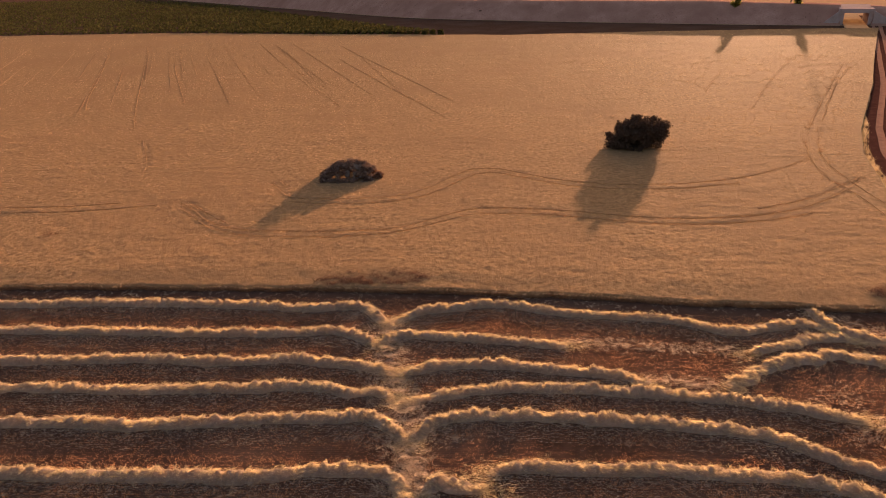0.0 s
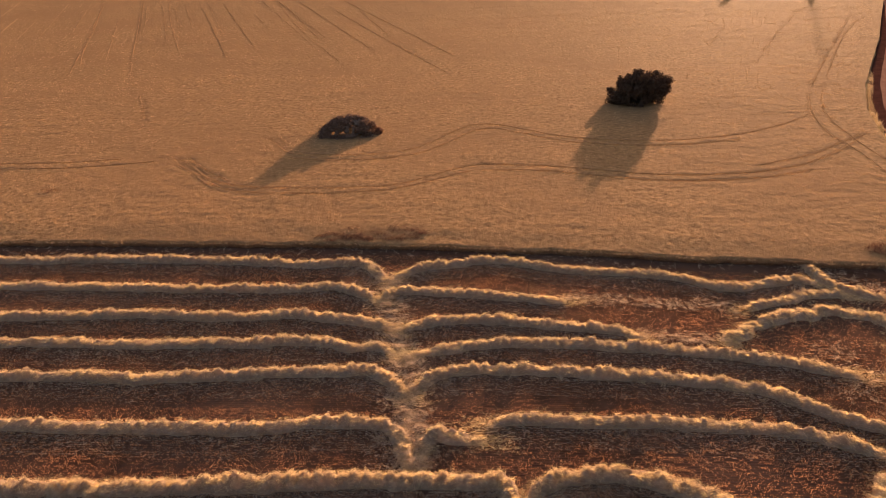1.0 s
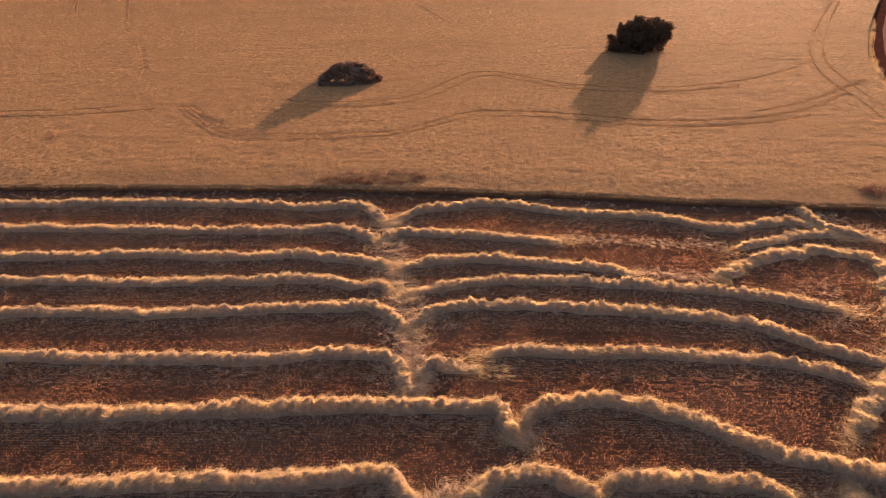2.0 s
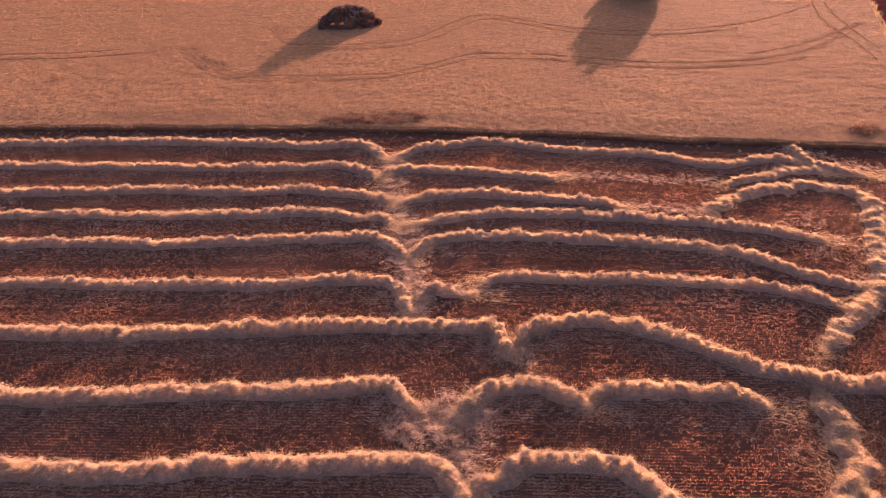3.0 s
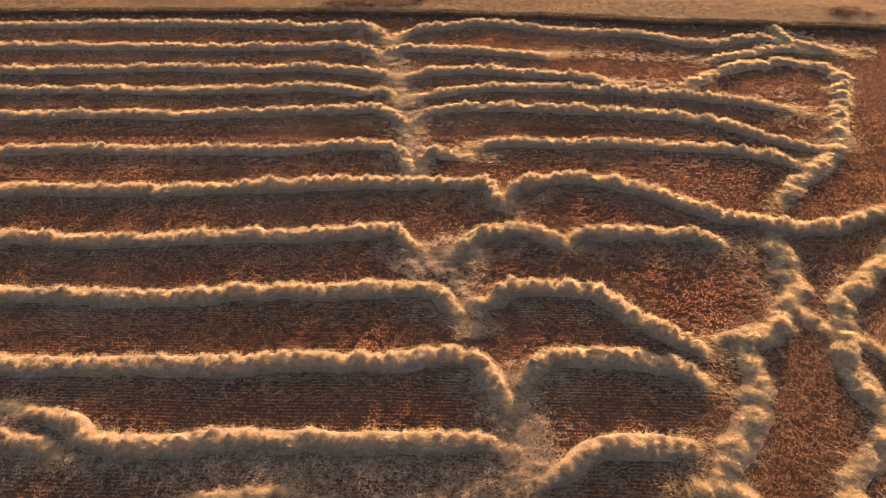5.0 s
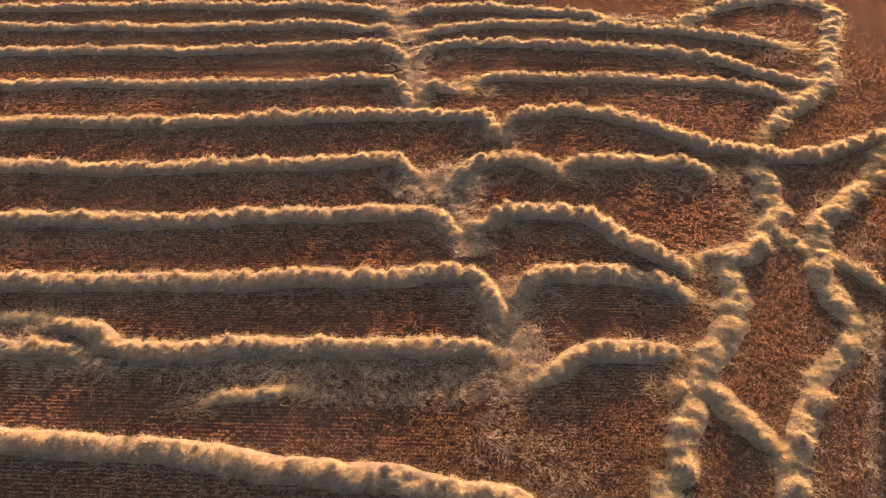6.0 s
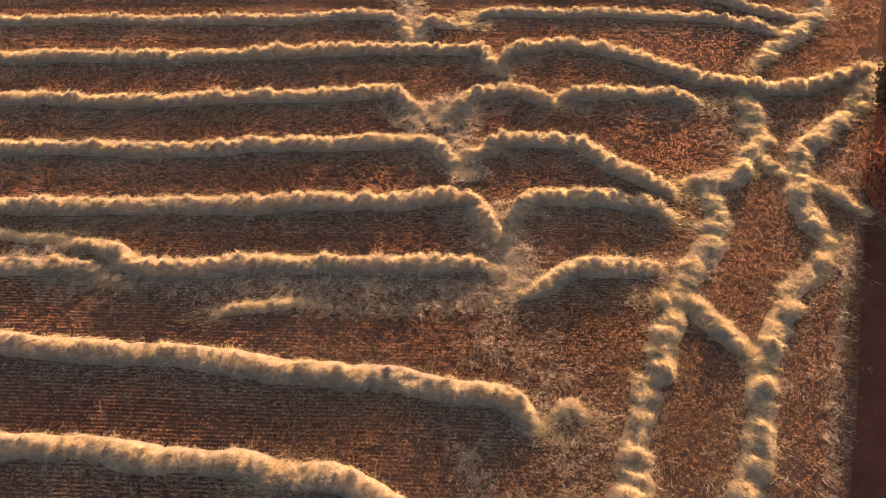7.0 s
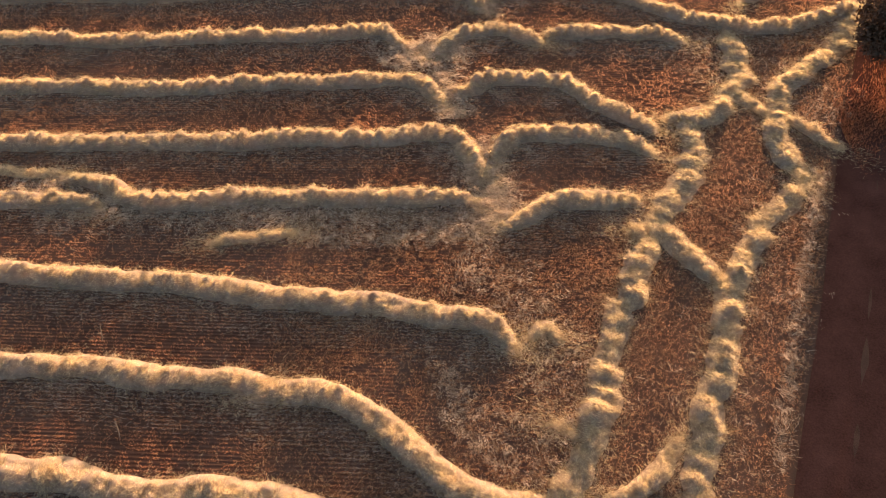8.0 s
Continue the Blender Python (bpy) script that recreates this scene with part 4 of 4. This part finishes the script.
# russet brush at the foot of the roadside oak
n = 9000
bx_ = rng.uniform(20.3, 25.5, n)
by_ = 11.3 + (bx_ - 20) * 1.0 + rng.normal(0, 1.1, n)
d = np.column_stack([rng.normal(-0.3, 0.5, n), rng.normal(-0.2, 0.5, n), np.ones(n)])
d /= np.linalg.norm(d, axis=1)[:, None]
v, f = blades(np.column_stack([bx_, by_, np.full(n, 0.04)]), d, rng.uniform(0.12, 0.4, n), rng.uniform(0.012, 0.03, n))
thing("russet_brush", v, f, RUSSET, "russet dry brush on the bank below the oak", "brush", kind="stuff")


# ---- far land ----
# vineyard
n = 55000
vx = rng.uniform(-420, -12, n)
front = wheat_back(vx) + 1.5
back = np.interp(vx, [-420, -340, -281, -196, -141, -90, -56, -30, -10], [470, 504, 506, 452, 398, 328, 284, 250, 226])
vy = front + (back - front) * rng.uniform(0, 1, n)
ok = back > front + 1
vx, vy = np.round(vx[ok] / 2.6) * 2.6 + rng.normal(0, 0.35, ok.sum()), vy[ok]
spots = np.column_stack([vx, vy, rng.uniform(0.3, 1.5, len(vx))])
a = rng.normal(size=spots.shape)
a /= np.linalg.norm(a, axis=1)[:, None]
b = np.cross(a, rng.normal(size=spots.shape))
b /= np.linalg.norm(b, axis=1)[:, None]
s = rng.uniform(0.28, 0.6, (len(spots), 1))
v = np.stack([spots - a * s, spots - b * s * 0.7, spots + a * s, spots + b * s * 0.7], 1).reshape(-1, 3)
thing("vineyard", v, np.arange(len(v)).reshape(-1, 4), VINE, "dark green vineyard in rows beyond the wheat", "vineyard", kind="stuff")

# railway bank, its path along the foot; the underpass leaves a gap
FOOT = [(-330, 620), (-210, 487), (-101, 372), (-35, 300), (10, 270), (64, 242), (104, 224), (150, 207), (260, 170), (420, 120)]
foot, foot_way = smooth_line(FOOT, 4.0)
foot_s = np.concatenate([[0], np.cumsum(np.linalg.norm(np.diff(foot, axis=0), axis=1))])
GATE = foot_s[np.argmin(np.linalg.norm(foot - np.array((110.0, 221.5)), axis=1))]
BANK_H = 6.3


def bank_piece(name, s0, s1, label):
    pick = np.unique(np.clip(np.concatenate([[s0], foot_s[(foot_s > s0) & (foot_s < s1)], [s1]]), s0, s1))
    px, py = np.interp(pick, foot_s, foot[:, 0]), np.interp(pick, foot_s, foot[:, 1])
    wx_, wy_ = np.interp(pick, foot_s, foot_way[:, 0]), np.interp(pick, foot_s, foot_way[:, 1])
    u = np.array([-0.5, 0, 2.5, 5, 7.5, 9.5, 10.5, 16, 17, 21, 26.5])
    hgt = np.array([-0.3, 0, 1.7, 3.4, 5.1, 6.2, BANK_H, BANK_H, 6.0, 3.0, -0.3])
    x = px[:, None] - wy_[:, None] * u
    y = py[:, None] + wx_[:, None] * u
    fall = np.interp(px, [64, 110, 132, 220], [1.0, 0.80, 0.58, 0.5])[:, None]
    z = hgt[None] * fall + 0.25 * field_noise(x, y, 30, 7.0) * (hgt[None] > 0.5)
    return thing(name, np.stack([x, y, z], -1).reshape(-1, 3), grid_faces(*x.shape), BANK, label, "embankment", kind="structure", smooth=True)


bank_piece("backdrop_bank", 0, GATE - 4.0, "long brown earth railway embankment with sparse dry grass")
bank_piece("backdrop_bank", GATE + 4.0, foot_s[-1], "long brown earth railway embankment with sparse dry grass")
# underpass: two abutments, deck and wing walls of concrete
gate = tagged(new("underpass"), "pale concrete road underpass through the railway embankment", "underpass")
gx0, gy0 = np.interp(GATE, foot_s, foot[:, 0]), np.interp(GATE, foot_s, foot[:, 1])
gw = Vector((np.interp(GATE, foot_s, foot_way[:, 0]), np.interp(GATE, foot_s, foot_way[:, 1]), 0)).normalized()
gate.matrix_world = Matrix.LocRotScale((gx0, gy0, 0), Euler((0, 0, math.atan2(gw.y, gw.x))), None)


def slab(x0, x1, y0, y1, z0, z1, z2=None):
    bm = bmesh.new()
    z2 = z1 if z2 is None else z2
    c = [(x0, y0, z0), (x1, y0, z0), (x1, y1, z0), (x0, y1, z0), (x0, y0, z1), (x1, y0, z2), (x1, y1, z2), (x0, y1, z1)]
    v = [bm.verts.new(p) for p in c]
    for q in ((3, 2, 1, 0), (4, 5, 6, 7), (0, 1, 5, 4), (1, 2, 6, 5), (2, 3, 7, 6), (3, 0, 4, 7)):
        bm.faces.new([v[i] for i in q])
    bmesh.ops.bevel(bm, geom=bm.edges[:], offset=0.05, segments=1, affect="EDGES")
    return bm


part("abutment", slab(-4.4, -3.2, 2.0, 19.0, -0.3, 3.4), CONCRETE, gate)
part("abutment", slab(3.2, 4.4, 2.0, 19.0, -0.3, 3.4), CONCRETE, gate)
part("deck", slab(-4.6, 4.6, 1.8, 19.2, 3.405, 4.6), CONCRETE, gate)
part("wing_wall", slab(-8.5, -4.41, 1.2, 2.4, -0.3, 0.6, 4.2), CONCRETE, gate)
part("wing_wall", slab(4.41, 10.5, 1.2, 2.4, -0.3, 4.2, 0.5), CONCRETE, gate)

# ploughed strip in front of the bank and bright field behind it
def strip(name, x, lo, hi, z, mat, label):
    x = np.asarray(x, float)
    v = np.concatenate([np.column_stack([x, lo, np.full(len(x), z)]), np.column_stack([x, hi, np.full(len(x), z)])])
    k = len(x)
    return thing(name, v, [[i, i + 1, k + i + 1, k + i] for i in range(k - 1)], mat, label, "ground", kind="structure")


bx = np.linspace(-330, 400, 60)
order = np.argsort(foot[:, 0])
foot_y = np.interp(bx, foot[order, 0], foot[order, 1])
strip("backdrop_field", bx, foot_y + 34, foot_y + 900, 0.05, FAR_FIELD, "pale golden stubble field beyond the embankment")

# young poplars on the slope of the bank
for px, py, tall in ((82.2, 242.5, 5.8), (99.6, 237.6, 5.4)):
    clumps = [(r.uniform(-0.7, 0.7), r.uniform(-0.7, 0.7), 0.3 + tall * k / 13) for k in range(14)]
    tree("poplar", (px, py, 3.6), clumps, [1.25 - 0.05 * k for k in range(14)], 3500, 0.24, POPLAR, "yellow-green young poplar on the slope of the embankment", 0.16)

# pale path along the foot of the bank
path = np.stack([foot - np.column_stack([-foot_way[:, 1], foot_way[:, 0]]) * d for d in (1.3, 0.2)], 1)
thing("foot_path", np.concatenate([path, np.full(path.shape[:2] + (1,), 0.11)], -1).reshape(-1, 3), grid_faces(len(foot), 2), PATH_AND_SUNLIT_FLOOR, "pale trodden path along the foot of the embankment", "path", kind="structure")

# low shrubs on the bank
for px, py, s in ((0, 281, 1.0), (10.5, 276, 0.8), (17.5, 273, 0.9), (20, 271, 0.9), (24, 269.5, 0.9), (-58, 335, 1.4)):
    v, f = leaf_cloud([(px + r.uniform(-0.6, 0.6), py + r.uniform(-0.4, 0.4), 2.2 + r.uniform(0, 0.6)) for _ in range(4)], [s * 0.6] * 4, 260, 0.3)
    thing("shrub", v, f, BRAMBLE, "small dark shrub on the earth embankment", "shrub", "shrubs on the embankment")

# tall timber pole beyond the bank
pole = tagged(new("utility_pole"), "tall weathered timber utility pole beyond the embankment", "pole")
pole.location = (122, 297, 0)
bm = bmesh.new()
limb(bm, (0, 0, -0.3), (0, 0, 25), 0.28, 0.16, 10, 2)
part("post", bm, TIMBER, pole)
part("crossarm", slab(-1.2, 1.2, -0.29, -0.17, 23.6, 23.85), TIMBER, pole)

# made-up low shed beyond the bank; its metal roof stands in for a glint
shed = tagged(new("glint_shed"), "low made-up shed whose mirror-like roof stands in for a glint", "shed")
shed.location = (98.3, 289, 0)
part("wall", slab(-1.8, 1.8, -1.6, 1.6, -0.2, 2.4), CONCRETE, shed)
part("roof", slab(-2.0, 2.0, -1.9, 1.9, 2.404, 2.5, 2.52), GLINT_SHEET, shed, "metal sheet added to throw the sun's glint")

# track through the underpass; its pale colour stands for sunlight on the floor
apron = new("track", mesh_of("track", [(-3.1, -7, 0.125), (3.1, -7, 0.125), (3.1, 36, 0.125), (-3.1, 36, 0.125)], [[0, 1, 2, 3]], PATH_AND_SUNLIT_FLOOR))
apron.matrix_world = gate.matrix_world
tagged(apron, "track through the concrete underpass, coloured pale for sunlight on its floor", "track", kind="structure")


def dry_stalk(at, tall, lean):
    """A lone dead weed stalk with a few side shoots and a seed head."""
    root = tagged(new("dry_thistle"), "tall thin dead thistle stalk standing in the stubble", "weed", "dead thistles in the stubble")
    root.location = at
    bm = bmesh.new()
    limb(bm, (0, 0, -0.02), (lean, 0.1, tall), 0.017, 0.009, 6, 4)
    for k in range(7):
        z = tall * (0.35 + 0.08 * k)
        limb(bm, (lean * z / tall, 0.1 * z / tall, z), (lean * z / tall + r.uniform(-0.09, 0.09), r.uniform(-0.09, 0.09), z + r.uniform(0.1, 0.2)), 0.006, 0.003, 5, 2)
    part("stem", bm, CHAFF, root)
    v, f = leaf_cloud([(lean, 0.1, tall)], [0.05], 60, 0.03)
    thing("seed_head", v, f, WEED, "", "", parent=root)


dry_stalk((-14.2, -1.5, 0), 1.3, 0.45)
dry_stalk((-12.0, -5.7, 0), 1.5, 0.42)

# dry tufts on the slope of the bank
n = 9000
at = rng.uniform(0, foot_s[-1] * 0.72, n)
up = rng.uniform(0, 10, n)
px, py = np.interp(at, foot_s, foot[:, 0]), np.interp(at, foot_s, foot[:, 1])
qx, qy = np.interp(at, foot_s, foot_way[:, 0]), np.interp(at, foot_s, foot_way[:, 1])
high = np.interp(up, [0, 2.5, 5, 7.5, 10], [0, 1.7, 3.4, 5.1, 6.2]) * np.interp(px, [64, 110, 132, 220], [1.0, 0.80, 0.58, 0.5])
ok = (np.abs(at - GATE) > 9) & (field_noise(px, py + up, 51, 9.0) > -0.1)
d = np.column_stack([rng.normal(0, 0.5, (n, 2)), np.ones(n)])
d /= np.linalg.norm(d, axis=1)[:, None]
v, f = blades(np.column_stack([px - qy * up, py + qx * up, high - 0.1])[ok], d[ok], rng.uniform(0.2, 0.55, n)[ok], rng.uniform(0.08, 0.25, n)[ok])
thing("bank_grass", v, f, WEED, "sparse dry brown grass tufts on the embankment", "grass", kind="stuff")
